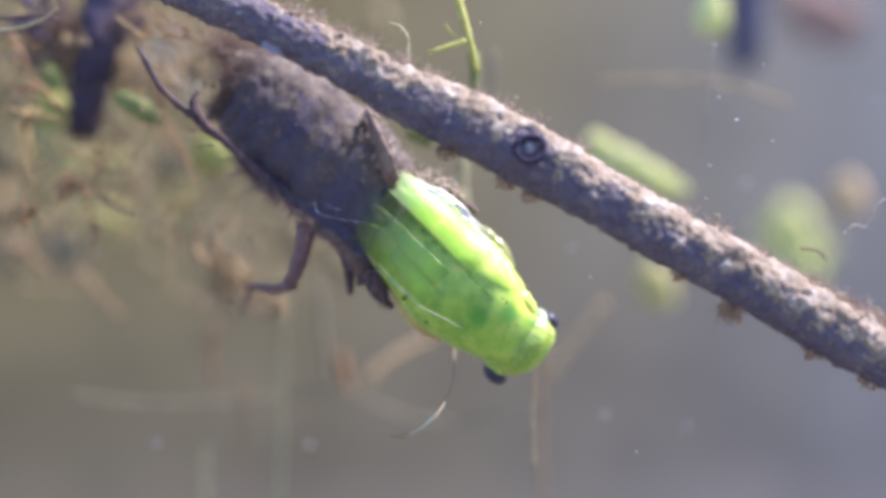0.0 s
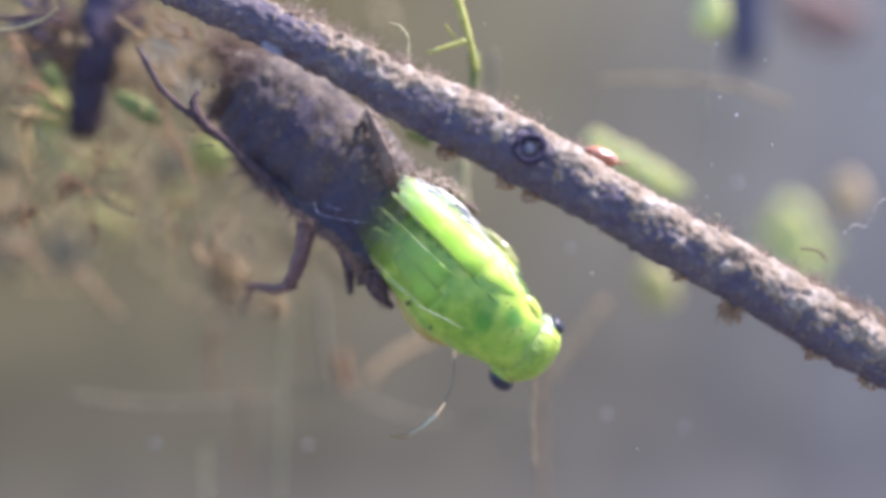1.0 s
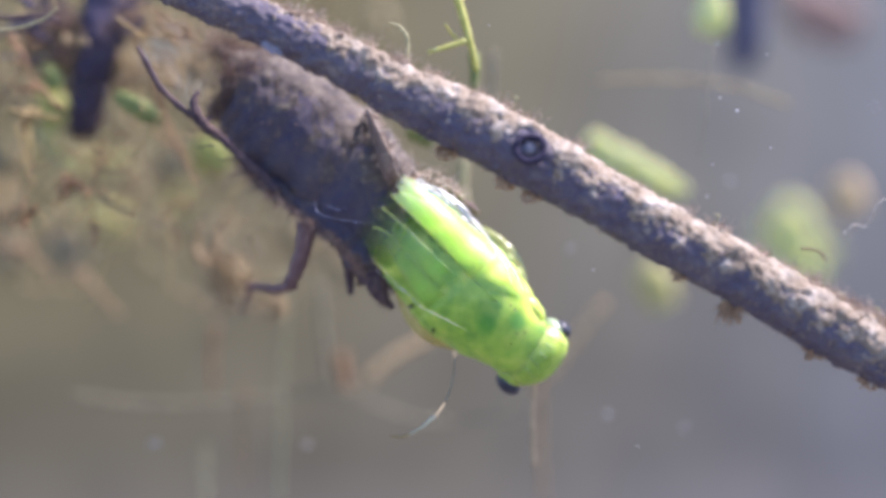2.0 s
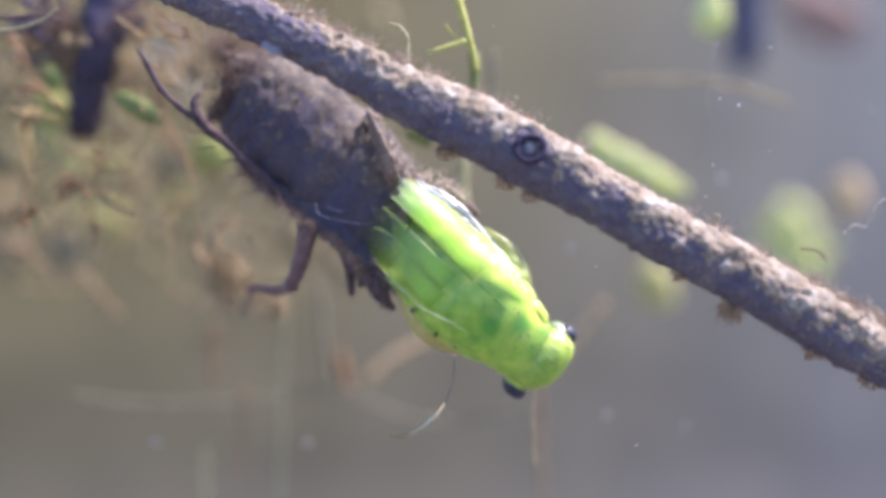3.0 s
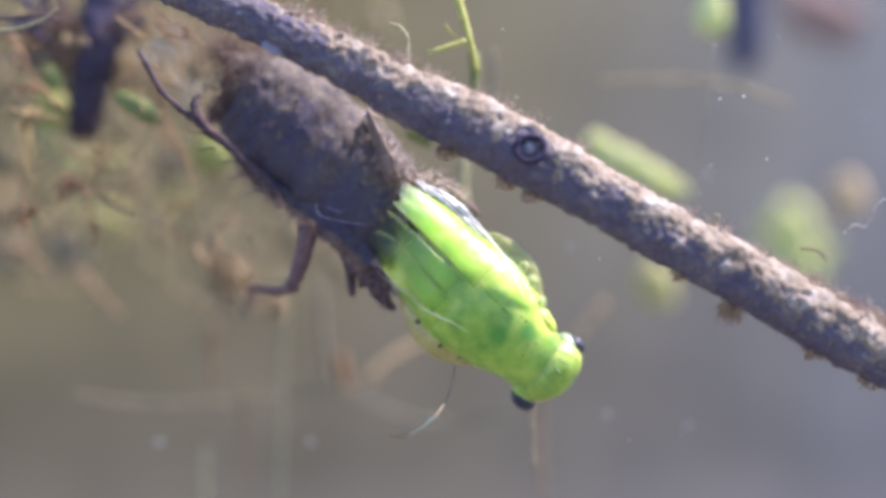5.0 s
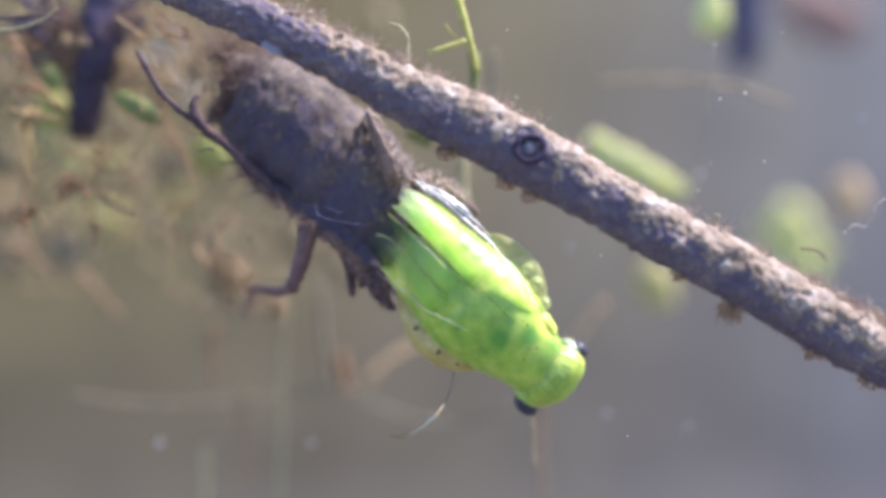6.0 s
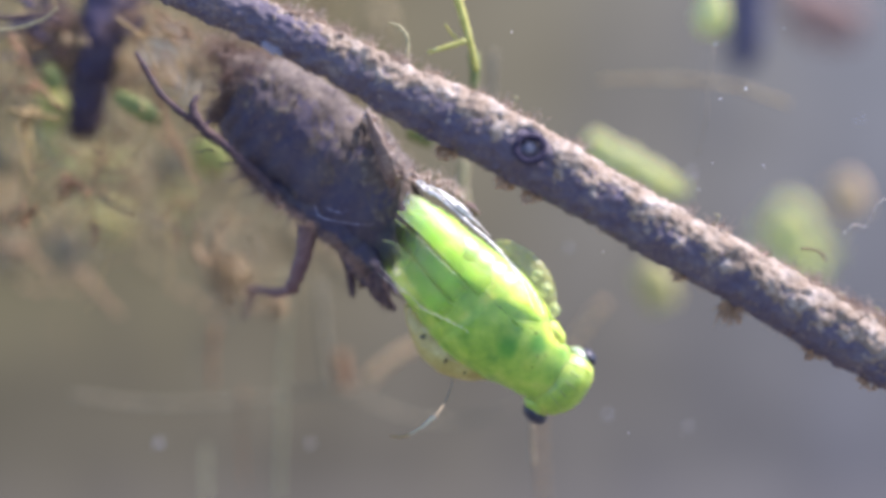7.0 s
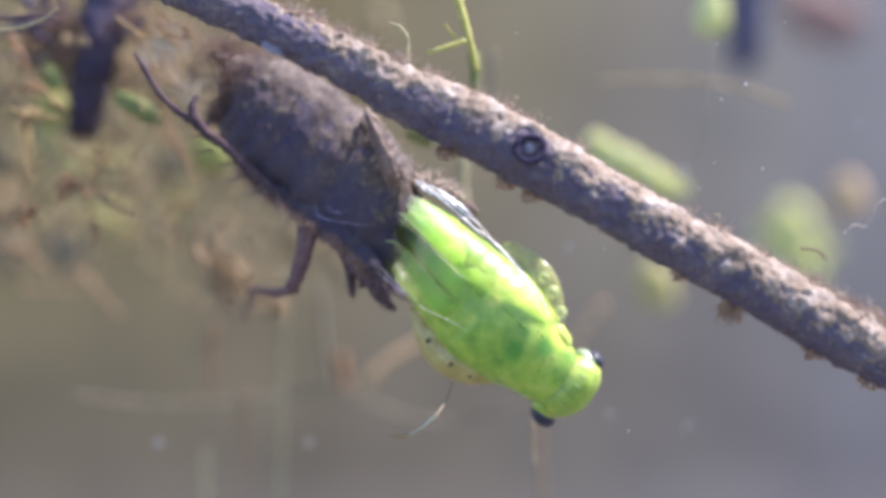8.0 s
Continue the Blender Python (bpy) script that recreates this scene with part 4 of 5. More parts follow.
# ---- weeds, posts and litter behind ----
def branch(pts, rad, stub, label, amp=0.3, mat=None, fur=0):
    br = thing("branch", pts[0], label, "branch")
    bm = bmesh.new()
    tube(bm, pts, rad, n=40, steps=16, amp=amp, size=0.8)
    part("bark", bm, mat or POST, br)
    bm = bmesh.new()
    tube(bm, stub, [0.5, 0.35, 0.12], n=10, steps=6, amp=0.1, size=0.6)
    part("stub", bm, mat or POST, br)
    if fur:
        rng, bm = random.Random(77), bmesh.new()
        line = spline([(*p, r) for p, r in zip(pts, rad)], 12)
        spots = []
        for _ in range(fur):
            x, y, z, r = line[rng.randrange(len(line))]
            d = vec((rng.gauss(0, 1), rng.gauss(-0.3, 0.6), rng.gauss(0, 0.3))).normalized()
            spots.append((vec((x, y, z)) + d * r * 0.97, (d + vec((0, 0, rng.uniform(-0.8, 0.8)))).normalized()))
        hairs(bm, spots, 0.55, 0.03, rng, kink=1.6)
        for p, d in spots[::3]:
            sz = rng.uniform(0.08, 0.22)
            blob(bm, p, ((sz, 0, 0), (0, sz, 0), (0, 0, sz)), 6, 4, amp=sz * 0.5, size=0.15)
        tagged(part("algae_fringe", bm, CHITIN, br, "dark brown algae fringe"), kind="stuff")


branch([(-21.36, 15.67, 78.71), (-21.97, 14.61, 75.57), (-22.42, 13.54, 73.23), (-22.85, 13.54, 71.02), (-23.11, 13.54, 69.19), (-23.22, 13.54, 68.02), (-23.22, 13.54, 67.51)], [1.794, 1.507, 1.279, 1.101, 0.924, 0.782, 0.355],
       [(-22.34, 14.61, 75.57), (-20.68, 14.61, 76.02), (-19.31, 14.61, 76.24)], "dark broken branch hanging into the water", amp=0.22, fur=900)
branch([(27.51, 56, 84.6), (27.41, 56, 80.51), (27.31, 56, 77.95), (27.21, 56, 76.01)], [1.739, 1.636, 1.432, 0.716],
       [(27.67, 56, 82.55), (29.2, 56, 83.58), (29.97, 56, 85.11)], "dark broken branch far out in the water", amp=0.4, mat=HAZEBARK)


def strand(pts, radius, mat, label, name="rootlet", category="root", taper=0.5, n=8, amp=0.1):
    bm = bmesh.new()
    k = len(pts)
    tube(bm, pts, [radius * (1 - (1 - taper) * i / (k - 1)) for i in range(k)], n=n, steps=8, amp=amp * radius, size=1.0)
    return solid(name, bm, mat, pts[0], label, category)


def leafy(name, pts, half, mat, label, flat=0.35, amp=0.12):
    bm = bmesh.new()
    k = len(pts)
    tube(bm, pts, [half * (0.25 + 0.75 * math.sin(math.pi * (i + 0.4) / (k - 0.2)) ** 0.6) for i in range(k)], n=16, steps=8, flat=flat, amp=amp, size=2.0)
    return solid(name, bm, mat, pts[0], label, "leaf", "pond leaves")


leafy("leaf", [(10.9, 30, 68.4), (12.1, 30, 67.3), (13.6, 30, 66.3), (15.2, 30, 65.4), (16.8, 30, 64.8), (18.2, 30, 64.2)], 1.1, LEAF, "pale green floating leaf scrap", amp=0.55)
leafy("leaf", [(34.84, 76, 64.99), (35.6, 76, 62.38), (36.29, 76, 59.48), (37.16, 76, 55.42)], 2.319, LEAF, "pale yellow-green leaf out in the water", amp=1.2)
leafy("leaf", [(32.23, 76, 61.8), (34.55, 76, 60.64), (37.45, 76, 59.77), (40.06, 76, 59.48)], 1.507, LEAF, "pale yellow-green leaf out in the water", amp=1.2)
leafy("leaf", [(20.2, 30, 79.14), (20.11, 30, 77.79), (20.11, 30, 76.73), (20.03, 30, 76.01)], 1.25, LEAF, "pale yellow-green leaf scrap")
# made-up leaf that stands in for a patch of reddish haze
leafy("leaf", [(36.0, 80, 87.5), (38.6, 80, 85.2), (41.5, 80, 83.8), (44.0, 80, 83.5)], 2.6, REDHAZE, "dull reddish haze far out in the water, built as a leaf", amp=0.8)
leafy("leaf", [(33.93, 48, 66.1), (34.66, 48, 64.4), (34.9, 48, 62.71)], 1.646, PINKLEAF, "pinkish brown rotting leaf scrap")
leafy("leaf", [(16.75, 44, 58.64), (17.69, 44, 57.22), (18.39, 44, 55.11)], 1.599, YELLOWED, "yellowish rotting leaf scrap")
leafy("leaf", [(-20.31, 9, 69.58), (-19.36, 9, 69.01), (-18.45, 9, 68.45), (-17.54, 9, 67.96)], 0.631, MOSS, "small bright green moss leaf")
leafy("leaf", [(-25.34, 12, 71.66), (-25.05, 12, 71.05), (-24.62, 12, 70.22)], 0.65, MOSS, "small pale green moss leaf")
leafy("leaf", [(-27.73, 20, 70.33), (-26.76, 20, 69.55), (-25.79, 20, 69.17)], 1.32, OLIVELEAF, "pale olive moss leaf")
leafy("leaf", [(-16.85, 20, 67.42), (-16, 20, 66.45), (-15.11, 20, 65.48)], 1.32, OLIVELEAF, "pale olive moss leaf")
leafy("leaf", [(-2.24, 9, 67.33), (-1.37, 9, 66.98), (-0.67, 9, 66.52)], 0.561, MOSS, "soft green moss leaf among rootlets")
# fresh green sprig above the twig
strand([(0.72, 2.5, 74.98), (1.12, 2.5, 73.67), (1.58, 2.5, 72.02), (1.98, 2.8, 70.41)], 0.261, SPRIG, "fresh green moss sprig", "moss_sprig", "moss", 0.6)
strand([(1.31, 2.4, 72.11), (0.36, 2.2, 71.76), (-0.88, 2, 71.37)], 0.196, SPRIG, "fresh green moss sprig", "moss_sprig", "moss", 0.5)
strand([(0.79, 2.4, 72.24), (0.39, 2.2, 72.61), (0.13, 2, 73.04)], 0.098, SPRIG, "fresh green moss sprig", "moss_sprig", "moss", 0.5)
strand([(1.84, 6, 71.78), (1.91, 6, 70.59), (1.77, 6, 69.06)], 0.375, MOSS, "fresh green moss sprig", "moss_sprig", "moss", 0.6)

BROWN, GREYISH, OLIVE = "thin brown rootlet hanging in the water", "pale grey dead stem in the water", "pale olive stem in the water"
strand([(10.91, 22, 71.82), (15.65, 22, 71.9), (20, 22, 71.5), (23.73, 20, 69.98)], 0.101, DETRITUS, GREYISH, "dead_stalk", "stem", 1.5)
strand([(-11.02, 24, 58.43), (-11.34, 24, 52), (-11.54, 24, 47.18), (-11.74, 24, 40.34)], 0.15, OLIVESTEM, OLIVE, "dead_stalk", "stem", 1.0)
strand([(-26.74, 26, 49.41), (-21.42, 26, 48.8), (-15.7, 26, 48.92), (-9.16, 26, 49.74), (-5.07, 26, 49.82)], 0.164, FAINT, GREYISH, "dead_stalk", "stem", 0.8)
strand([(-7.65, 28, 49.65), (-5.15, 28, 48.61), (-1, 28, 47.36), (3.16, 28, 47.65), (6.9, 28, 49.23)], 0.166, FAINT, BROWN)
strand([(-5.66, 30, 50.24), (-3.55, 30, 51.93), (-1.01, 30, 53.28)], 0.38, PINKLEAF, GREYISH, "dead_stalk", "stem", 0.8)
strand([(7.86, 30, 50.54), (9.97, 30, 53.28), (12.08, 30, 56.03)], 0.34, PINKLEAF, GREYISH, "dead_stalk", "stem", 0.8)
strand([(7.11, 26, 53.05), (6.99, 26, 47.37), (7.3, 26, 41.23)], 0.28, ROOT, BROWN)
strand([(5.7, 8, 53.4), (5.52, 8, 51.2), (5.45, 8, 48.92), (5.59, 8, 46.7)], 0.12, STRAW, "pale broken stalk end", "dead_stalk", "stem", 1.1)
strand([(0.74, 5, 54.47), (0.52, 2, 52.19), (-0.31, -2, 50.86), (-1.36, -3, 50.06)], 0.045, STRAW, "thin pale plant hair with a frayed tip", "plant_hair", "plant hair", 1.0)
strand([(-0.5, -2.4, 50.74), (-1.21, -3, 50.18), (-1.92, -3, 49.78)], 0.124, PALEHAIR, "frayed pale tip of a plant hair", "plant_hair", "plant hair", 0.4)
strand([(-1.83, -3, 49.81), (-2.42, -3, 49.69), (-2.91, -3, 49.78)], 0.108, GOLDROOT, "olive tip of a plant hair", "plant_hair", "plant hair", 0.5)
strand([(-7.65, 28, 52.35), (-7.44, 28, 51.1), (-7.15, 28, 49.65)], 0.56, RUSTROOT, "soft brown rotting bud on a stalk", "rootlet", "root", 0.8)
strand([(-16.24, 24, 54.61), (-16.48, 24, 52), (-16.4, 24, 49.99)], 0.25, RUSTROOT, BROWN)
strand([(-14.45, 26, 49.8), (-14.6, 26, 46.4), (-14.4, 26, 42.9)], 0.12, RUSTROOT, BROWN)
strand([(-17.1, 26, 45.8), (-17.2, 26, 43.6), (-17.0, 26, 41.2)], 0.10, STRAWG, OLIVE, "dead_stalk", "stem", 1.0)
strand([(-20.6, 30, 57.2), (-17.4, 30, 55.9), (-14.6, 30, 56.2), (-12.2, 30, 55.2)], 0.13, ROOT, BROWN)
strand([(-8.91, 26, 57.59), (-8.59, 26, 53.5), (-8.1, 26, 50.23)], 0.245, FAINT, OLIVE, "dead_stalk", "stem", 1.0)
strand([(3.31, 14, 72.91), (3.24, 14, 70.7), (3.09, 14, 69.23)], 0.184, FAINT, GREYISH, "dead_stalk", "stem", 1.0)
strand([(1.3, 12, 65.81), (1.23, 12, 64.01), (1.37, 12, 62.56)], 0.325, MOSS2, OLIVE, "dead_stalk", "stem", 1.0)
strand([(-18.63, 12, 71.59), (-17.91, 12, 68.52), (-16.82, 12, 66.35), (-15.67, 12, 64.01)], 0.217, RUSTROOT, BROWN)
strand([(-15.8, 8, 73.9), (-15.6, 8, 73.2), (-15.35, 8, 72.85)], 0.13, RUSTROOT, "short dark rootlet beside the twig", amp=0.5)
strand([(-26.07, 10, 68.89), (-25.93, 10, 65.35), (-26.35, 10, 61.81)], 0.177, GOLDROOT, BROWN)
strand([(-26.8, 9, 73.36), (-25.89, 9, 71.61), (-25.39, 9, 69.51)], 0.14, RUSTROOT, BROWN)
strand([(-3.02, -1.6, 72.55), (-2.39, -1.8, 72.33), (-1.97, -2, 71.62), (-1.94, -2.2, 70.41)], 0.07, MOSS2, "thin tan plant hair curling over the twig", "plant_hair", "plant hair", 1.3)
strand([(-26.88, 3, 72.75), (-24.9, 3, 72.91), (-23.41, 3, 73.41), (-22.52, 3, 74.1)], 0.079, MOSS2, "thin yellowish plant hair", "plant_hair", "plant hair", 0.8)
strand([(-27.44, 5, 73.92), (-25.75, 5, 73.79), (-24.07, 5, 73.92), (-22.72, 5, 73.52)], 0.135, CHITIN, "thin dark rootlet among the weeds", "rootlet", "root", 0.8)
strand([(16.28, 6, 72.12), (15.94, 6, 69.9), (15.87, 6, 67.87), (15.32, 6, 65.65)], 0.042, STRAW, "hair-thin pale thread in the water", "plant_hair", "plant hair", 0.6)


def shred(pts, radius, mat, label, seed):
    rng = random.Random(seed)
    bm = bmesh.new()
    tube(bm, pts, [radius * 0.5] * len(pts), n=7, steps=10, amp=radius * 0.5, size=0.3)
    for p in spline(pts, 8):
        if rng.random() < 0.75:
            s = radius * rng.uniform(0.5, 1.5)
            blob(bm, vec(p) + vec((rng.gauss(0, 1), rng.gauss(0, 1), rng.gauss(0, 1))) * radius * 0.8, ((s, 0, 0), (0, s * 0.6, 0), (0, 0, s * 0.8)), 7, 5, amp=s * 0.6, size=s)
    solid("skin_shred", bm, mat, pts[0], label, "shred")


shred([(22.84, 0.5, 60.93), (23.42, 0.5, 61.38), (24, 0.5, 61.25), (24.32, 0.5, 61.71), (24.71, 0.5, 62.54), (25.45, 0.5, 62.99)], 0.044, SHRED, "small crumbly shred of pale cast skin", 5)
strand([(20.5, 1, 60.03), (21.22, 1, 59.97), (21.7, 1, 59.71), (21.86, 1, 59.32)], 0.064, ROOT, "small crooked brown shred", "skin_shred", "shred", 0.6, amp=0.5)


def scrap(pts, half, mat):
    leafy("leaf", pts, half, mat, ("pale lit haze built as a" if mat is CREAMHAZE else "yellowed" if mat is YELLOWED else "brown") + " rotting leaf scrap caught among the weeds", 0.3, 0.3)


scrap([(-33.11, 44, 67.1), (-29.82, 44, 67.01), (-26.06, 44, 67.29)], 0.753, YELLOWED)
scrap([(-34.54, 52, 61.05), (-33.05, 52, 59.55), (-32.05, 52, 58.56)], 1.692, FAINT)
scrap([(-22.79, 40, 77.63), (-21.88, 40, 76.72), (-20.96, 40, 75.8)], 1.37, DETRITUS)
scrap([(-25.26, 34, 74.44), (-24.82, 34, 73.35), (-24.51, 34, 72.48)], 0.698, YELLOWED)
scrap([(-20.11, 36, 74.66), (-19.23, 36, 73.78), (-18.7, 36, 72.89)], 0.975, DETRITUS)
scrap([(-36.46, 46, 73.89), (-35.5, 46, 71.98), (-35.12, 46, 70.07)], 1.241, LITTER)
scrap([(-32.93, 56, 63.63), (-30.38, 56, 62.51), (-28.33, 56, 62.1)], 1.432, YELLOWED)
scrap([(-23.76, 50, 66.92), (-23.17, 50, 63.98), (-22.97, 50, 61.52)], 0.785, YELLOWED)
scrap([(-34.06, 44, 70.63), (-32.88, 44, 69.45), (-31.94, 44, 68.04)], 1.223, YELLOWED)
scrap([(-37.99, 50, 69.38), (-37.11, 50, 67.9), (-36.52, 50, 66.43)], 1.08, YELLOWED)
# light creamy patches of haze, put in as pale leaf scraps
scrap([(-21.44, 36, 77.23), (-20.91, 36, 76.35), (-20.47, 36, 75.55)], 0.886, CREAMHAZE)
scrap([(-23.84, 40, 76.12), (-23.02, 40, 75.57), (-22.56, 40, 74.43)], 0.822, CREAMHAZE)
scrap([(-20.15, 34, 73.48), (-19.63, 34, 72.78), (-19.37, 34, 71.91)], 0.611, CREAMHAZE)
scrap([(-32.14, 48, 62.08), (-31.41, 48, 61.4), (-30.2, 48, 61.02)], 0.968, LITTER)
scrap([(-19.11, 60, 56.9), (-16.49, 60, 55.85), (-13.86, 60, 56.11)], 1.26, LITTER)


def tangle():
    """Brown rootlets and pale litter in the weeds on the brown side."""
    rng = random.Random(21)
    for i in range(110):
        x, z, d = rng.uniform(-46, -10), rng.uniform(36, 94), rng.uniform(9, 62)
        if z < 58:
            continue
        a = rng.uniform(0, 2 * math.pi)
        x, z = x * (1 + d / 94) * 0.6, 60 + (z - 60) * (1 + d / 94) * 0.6
        pts = [vec((x, d, z))]
        for _ in range(4):
            a += rng.uniform(-0.8, 0.8)
            pts.append(pts[-1] + vec((math.cos(a), rng.uniform(-0.4, 0.4), math.sin(a) * 1.2)) * rng.uniform(1.5, 4.0))
        r = rng.uniform(0.06, 0.16)
        strand(pts, r, rng.choice([ROOT, FAINT]), BROWN, n=6)
    # finer stalks nearer by
    for i in range(64):
        x, z, d = rng.uniform(-25, -10), 60 + rng.uniform(0, 14), rng.uniform(5, 15)
        a = rng.choice([-1.5, 1.5]) + rng.gauss(0, 0.5)
        if -23.5 < x < -18.5 and z > 65:
            continue
        pts = [vec((x * (1 + d / 94), d, z))]
        for _ in range(4):
            a += rng.uniform(-0.7, 0.7)
            pts.append(pts[-1] + vec((math.cos(a), rng.uniform(-0.3, 0.3), math.sin(a))) * rng.uniform(0.6, 1.9))
        strand(pts, rng.uniform(0.03, 0.075), rng.choice([RUSTROOT, GOLDROOT, GOLDROOT, ROOT]), "thin yellowish brown rootlet in the weeds", n=6, amp=0.6)
    bm = bmesh.new()
    for i in range(170):
        d = rng.uniform(40, 90)
        x = -4 - rng.uniform(0, 1) ** 0.7 * 24 * (1 + d / 94)
        z = 60 + rng.uniform(-1, 15) * (1 + d / 94)
        s = rng.uniform(0.4, 1.5)
        blob(bm, (x, d, z), ((s, 0, 0), (0, s, 0), (0, 0, s * rng.uniform(0.6, 1.6))), 10, 7, amp=s * 0.4, size=s)
    solid("litter", bm, LITTER, (-30, 40, 70), "pale brown rotting litter caught in the weeds", "litter", kind="stuff")


tangle()


def cluster(at, count, spread, radius, seed, mat):
    rng = random.Random(seed)
    for _ in range(count):
        p = vec(at) + vec((rng.uniform(-1, 1), rng.uniform(-1, 1), rng.uniform(-1, 1))) * spread
        a = rng.uniform(0, 2 * math.pi)
        pts = [p]
        for _ in range(4):
            a += rng.uniform(-1.1, 1.1)
            pts.append(pts[-1] + vec((math.cos(a), rng.uniform(-0.3, 0.3), math.sin(a))) * rng.uniform(0.3, 0.8) * spread)
        strand(pts, radius * rng.uniform(0.8, 1.8), mat, "short crooked brown rootlet among the weeds", n=6, amp=0.5)


cluster((-22.9, 9, 64.0), 8, 0.45, 0.15, 1, RUSTROOT)
cluster((-26.3, 9, 62.2), 8, 0.45, 0.15, 2, RUSTROOT)
cluster((-21.5, 9, 61.1), 4, 0.4, 0.10, 18, RUSTROOT)
cluster((-23.7, 9, 63.4), 3, 0.35, 0.10, 17, RUSTROOT)
cluster((-25.56, 8, 67.85), 6, 0.8, 0.13, 3, GOLDROOT)
cluster((-16.05, 8, 73.75), 5, 0.7, 0.09, 14, RUSTROOT)
cluster((-26.45, 9, 70.91), 5, 1.0, 0.1, 15, RUSTROOT)
cluster((-17.9, 12, 72.6), 5, 1.0, 0.1, 16, RUSTROOT)
cluster((-16.7, 14, 74.02), 4, 1.2, 0.1, 4, ROOT)
cluster((-26.2, 15, 72.0), 4, 1.0, 0.12, 5, ROOT)
cluster((-17.47, 12, 62.2), 4, 1.0, 0.08, 6, RUSTROOT)
cluster((-14.39, 16, 58.54), 5, 1.4, 0.14, 7, ROOT)
cluster((-24.69, 12, 73.75), 7, 1.6, 0.2, 8, POST)
cluster((-18.74, 10, 75.09), 4, 0.8, 0.12, 9, POST)
cluster((-22.22, 14, 65.19), 6, 1.4, 0.11, 10, RUSTROOT)
cluster((-29.6, 26, 57.59), 5, 2.6, 0.2, 11, ROOT)


def clump(at, size, seed, label="small fuzzy brown algae clump", mat=CLUMP):
    rng = random.Random(seed)
    bm = bmesh.new()
    at = vec(at)

    def near(k):
        return at + vec((rng.gauss(0, k), rng.gauss(0, k), rng.gauss(0, k)))
    hairs(bm, [(near(size * 0.4), vec((rng.gauss(0, 1), rng.gauss(0, 1), rng.gauss(0, 1))).normalized()) for _ in range(160)], size * 0.7, size * 0.03, rng, kink=1.8)
    for _ in range(60):
        sz = size * rng.uniform(0.05, 0.2)
        blob(bm, near(size * 0.4), ((sz, 0, 0), (0, sz, 0), (0, 0, sz)), 6, 4, amp=sz * 0.5, size=sz)
    solid("algae_clump", bm, mat, at, label, "algae", "algae clumps")


for k, (p, sz) in enumerate((((-14.39, 16, 58.16), 1.6), ((-10.61, 12, 56.25), 0.8), ((-24.43, 14, 72.73), 2.0), ((-25.82, 16, 74.28), 2.2), ((-21.71, 18, 71.87), 1.6), ((-20.01, 14, 74.75), 1.4), ((-15.55, 10, 71.37), 0.9))):
    clump(p, sz, 40 + k)
for k, (p, sz) in enumerate((((-26.88, 15, 73.92), 1.0), ((-24.64, 13, 72.72), 1.1), ((-24.78, 13, 74.76), 1.1), ((-20.07, 12, 74.84), 0.9))):
    clump(p, sz, 60 + k, "dark reddish brown algae clump by the branch", TAILFUR)


# ---- specks drifting in the water ----
def speck(at, size):
    rng = random.Random(int(at[0] * 100 + at[2] * 7))
    bm = bmesh.new()
    blob(bm, at, ((size, 0, 0), (0, size, 0), (0, 0, size * rng.uniform(0.5, 0.9))), 8, 6, amp=size * 0.4, size=size)
    return solid("drifting_speck", bm, HAZYSPECK if at[1] > 10 else SPECK, at, "tiny pale speck drifting in the water", "speck", "drifting specks")


SPECKS = [((16.52, -0.5, 67.29), 0.09, (0.55, 2.0)), ((15.62, 0, 68.61), 0.06, (0.15, -0.15)), ((15.51, 0.5, 71.68), 0.06, (0.1, 0.0)), ((18.18, 0, 70.43), 0.05, (1.2, 2.4)),
          ((18.89, 1, 66.18), 0.05, (-0.6, -1.6)), ((15.07, 0, 64.77), 0.05, (0.3, 0.1)), ((15.07, 1, 62.88), 0.05, (-0.4, 0.6)), ((8.35, 0, 58.43), 0.05, (0.8, 1.6)), ((2.09, -1, 72.69), 0.05, (2.0, -0.6)),
          ((11.01, 0, 48.51), 0.05, (-0.5, 1.2)), ((14.59, -14, 63.16), 0.10, (-3, 0.6)), ((8.31, 14, 60.04), 0.20, (-0.2, 0.0)), ((10.72, 16, 48.98), 0.20, (0.3, 0.0)), ((16.15, 16, 48.23), 0.18, (0, 0)), ((28.18, 14, 69.6), 0.18, (-1.2, -1.5)), ((-19.1, 16, 47.1), 0.26, (0.2, 0.0)), ((-8.9, 16, 47.0), 0.22, (0, 0.1))]
specks = [(speck(p, s), vec(p), w) for p, s, w in SPECKS]


# ---- a small orange water crustacean that darts out from behind the twig ----
def crustacean():
    at = (9.12, 2, 65.36)
    cr = thing("water_flea", at, "tiny orange shelled crustacean darting by the twig", "crustacean")
    u, v = vec((0.94, 0, -0.34)), vec((0.34, 0, 0.94))
    bm = bmesh.new()
    blob(bm, at, (u * 1.1, FRONT * 0.55, v * 0.5), 20, 12, amp=0.05, size=0.6)
    part("shell", bm, SHRIMP, cr, "glossy orange shell")
    for s in (-1, 1):
        bm = bmesh.new()
        p = vec(at) + u * 1.0
        tube(bm, [p, p + u * 0.4 + v * 0.12 * s, p + u * 0.75 + v * 0.3 * s], [0.06, 0.04, 0.015], n=6, steps=4)
        part("feeler", bm, SHRIMP, cr)
    return cr, vec(at)


flea, flea_at = crustacean()


# ---- what moves ----
def slide(ob, base, rows):
    """Rows of seconds, shift across, shift up (mm) and turn in degrees."""
    walk(ob, [(t, pose(base.x * MM + x * MM, base.y * MM, base.z * MM + z * MM, 0, -turn, 0)) for t, x, z, turn in rows])


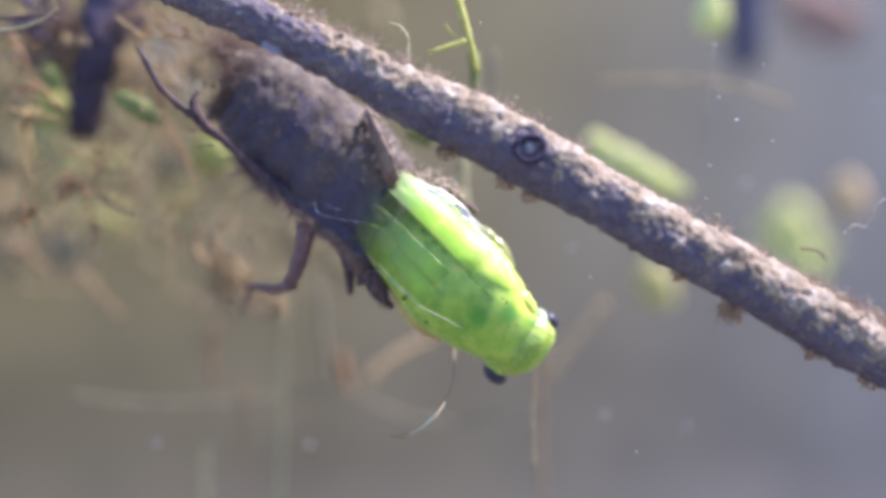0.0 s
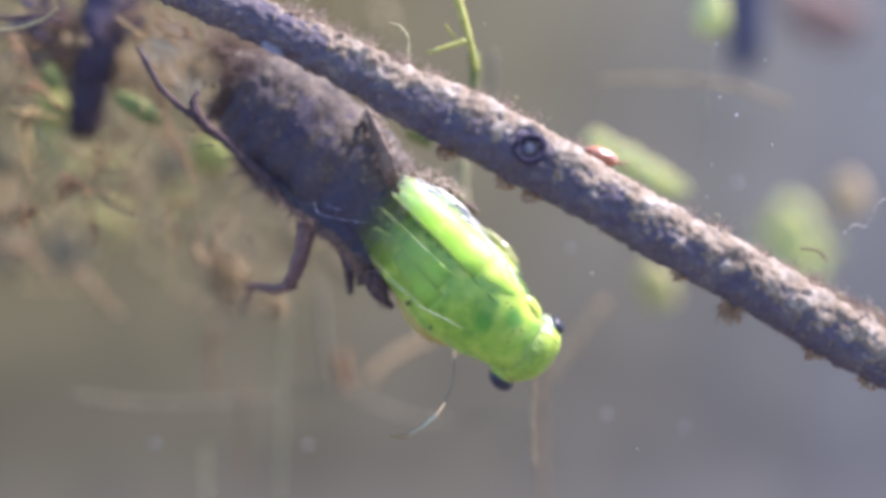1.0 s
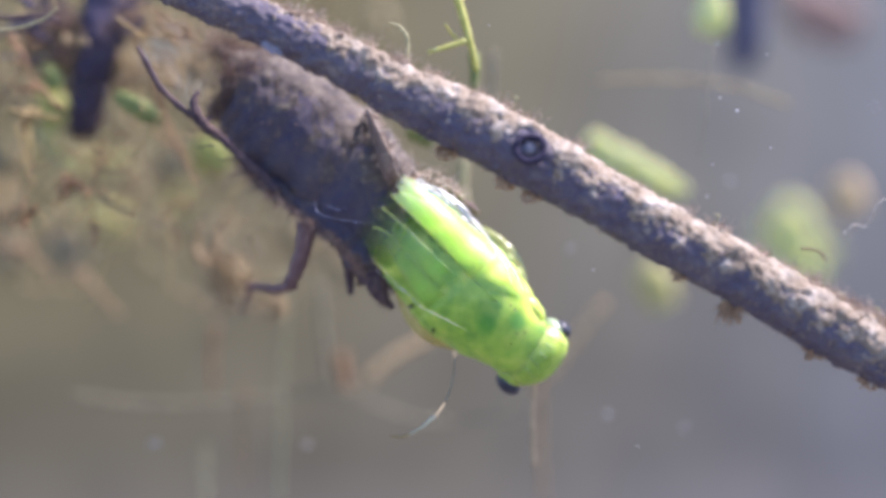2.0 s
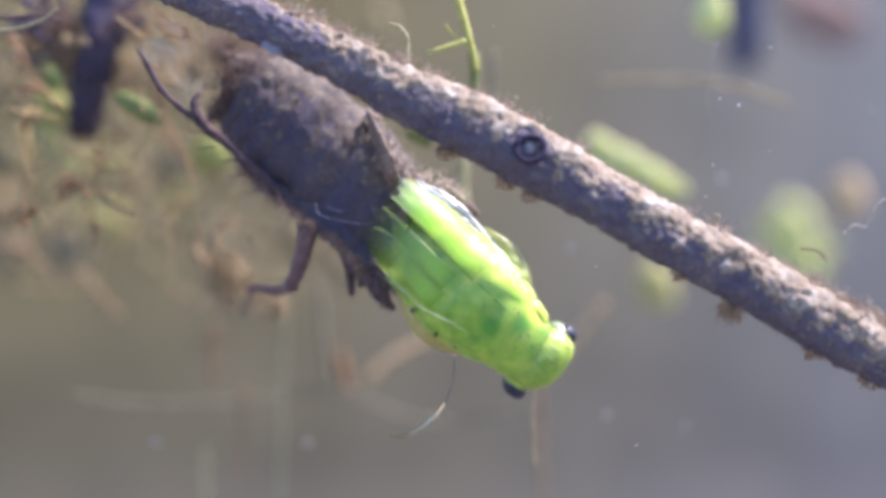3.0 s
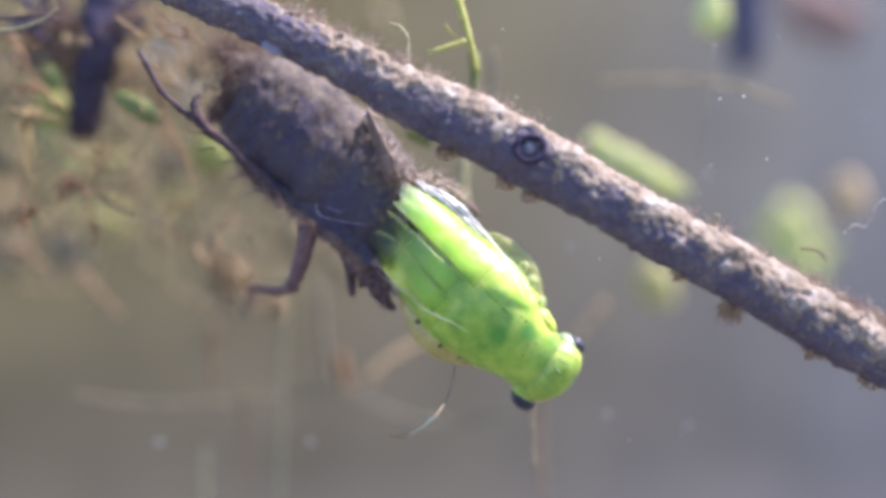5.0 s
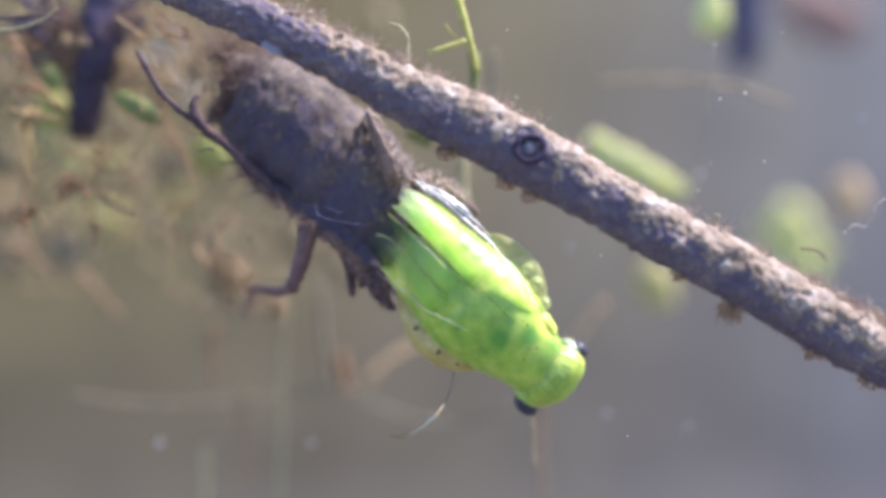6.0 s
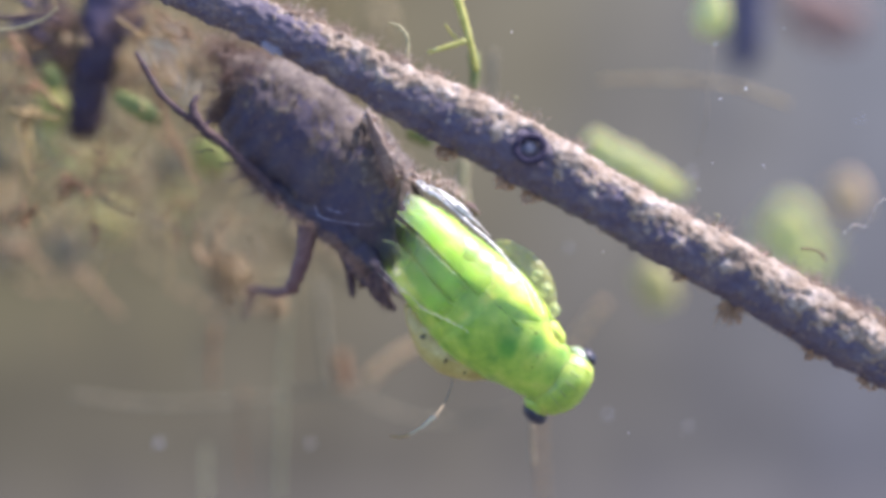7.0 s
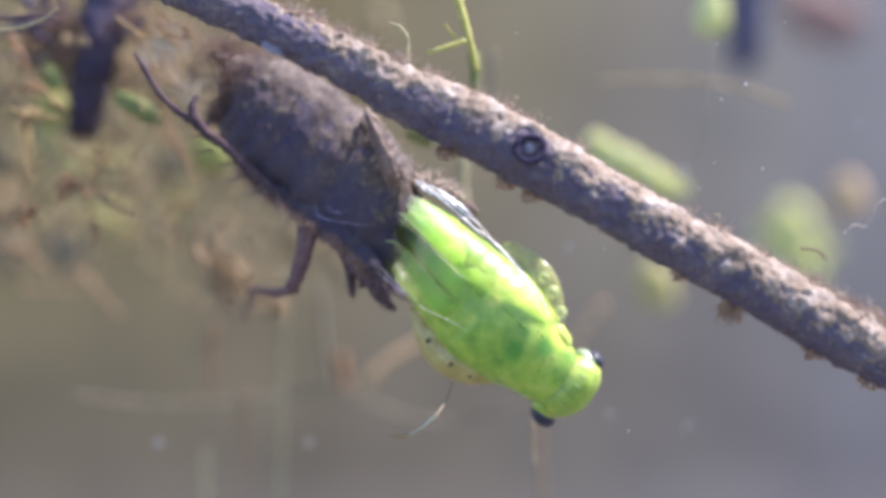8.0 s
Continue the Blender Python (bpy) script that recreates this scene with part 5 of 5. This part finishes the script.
def motions():
    slide(insect, vec(LARVA_AT), [(0, 0, -0, 0), (0.5, 0.118, -0.086, 0), (1, 0.266, -0.266, 0), (1.5, 0.362, -0.33, 0), (3, 0.662, -0.576, 0), (3.5, 0.726, -0.63, 0), (4, 0.842, -0.768, 0), (4.5, 1.024, -0.96, 0), (6, 1.168, -1.28, 0), (6.5, 1.398, -1.568, 0), (7, 1.642, -1.718, 0), (7.5, 1.738, -1.802, 0), (8, 1.994, -1.898, 0)])
    slide(insect_head, vec(HEAD_AT) - vec(LARVA_AT), [(0, 0, -0, 0), (0.5, 0.064, -0.064, 0.1), (1, 0.064, -0.096, 0.3), (1.5, 0.15, -0.157, 0.5), (3, 0.416, -0.24, 1), (3.5, 0.426, -0.33, 1.2), (4, 0.454, -0.406, 1.4), (4.5, 0.432, -0.416, 1.6), (6, 0.557, -0.518, 2.2), (6.5, 0.576, -0.544, 2.4), (7, 0.582, -0.56, 2.6), (7.5, 0.576, -0.538, 2.8), (8, 0.669, -0.534, 3)])
    swell = ((0, 0), (0.5, 0.03), (1, 0.06), (1.5, 0.16), (3, 0.38), (3.5, 0.46), (4, 0.52), (4.5, 0.59), (6, 0.70), (6.5, 0.78), (7, 0.84), (7.5, 0.92), (8, 1))
    for (pad, at), (x, z) in zip(wing_pads, ((-1.36, 0.56), (-1.26, 0.5), (-0.66, 1.02), (-1.0, 0.98))):
        home = at - vec(LARVA_AT)
        walk(pad, [(sec, pose(*((home + vec((x, 0.08, z)) * f) * MM))) for sec, f in swell])
    for (leg, at), (x, z, r) in zip(soft_legs, ((0.64, 0.54, 0), (-0.66, -0.56, 0))):
        base = at - vec(LARVA_AT)
        slide(leg, base, [(t, x * f, z * f, r * f) for t, f in ((0, 0.0), (1, 0.06), (3, 0.25), (4, 0.35), (5, 0.55), (6, 0.8), (7, 0.92), (8, 1.0))])
    slide(cast_skin, vec(HUSK_AT), [(0, 0, -0, 0), (1.5, 0, -0, 0), (3, 0.064, -0.096, 0.1), (4.5, 0.08, -0.128, 0.2), (6, 0.048, -0.16, 0.6), (7, 0.032, -0.192, 0.8), (8, 0.016, -0.208, 1)])
    for ob, at, (x, z) in specks:
        w = 0.15 * math.sin(at.x * 3)
        slide(ob, at, [(0, 0, 0, 0), (2, 0.25 * x + w, 0.25 * z, 10), (4, 0.5 * x, 0.5 * z - w, 25), (6, 0.75 * x - w, 0.75 * z, 40), (8, x, z, 55)])
    hide = vec((-1.9, 0.6, -1.5))
    walk(flea, [(t, pose(*((flea_at + hide * f) * MM), 0, turn, 0)) for t, f, turn in ((0, 1, 0), (0.9, 1, 0), (0.967, 0.35, 0), (1.0, 0, 0), (1.034, 0.35, 10), (1.1, 1, 20), (8, 1.0, 20))])


motions()
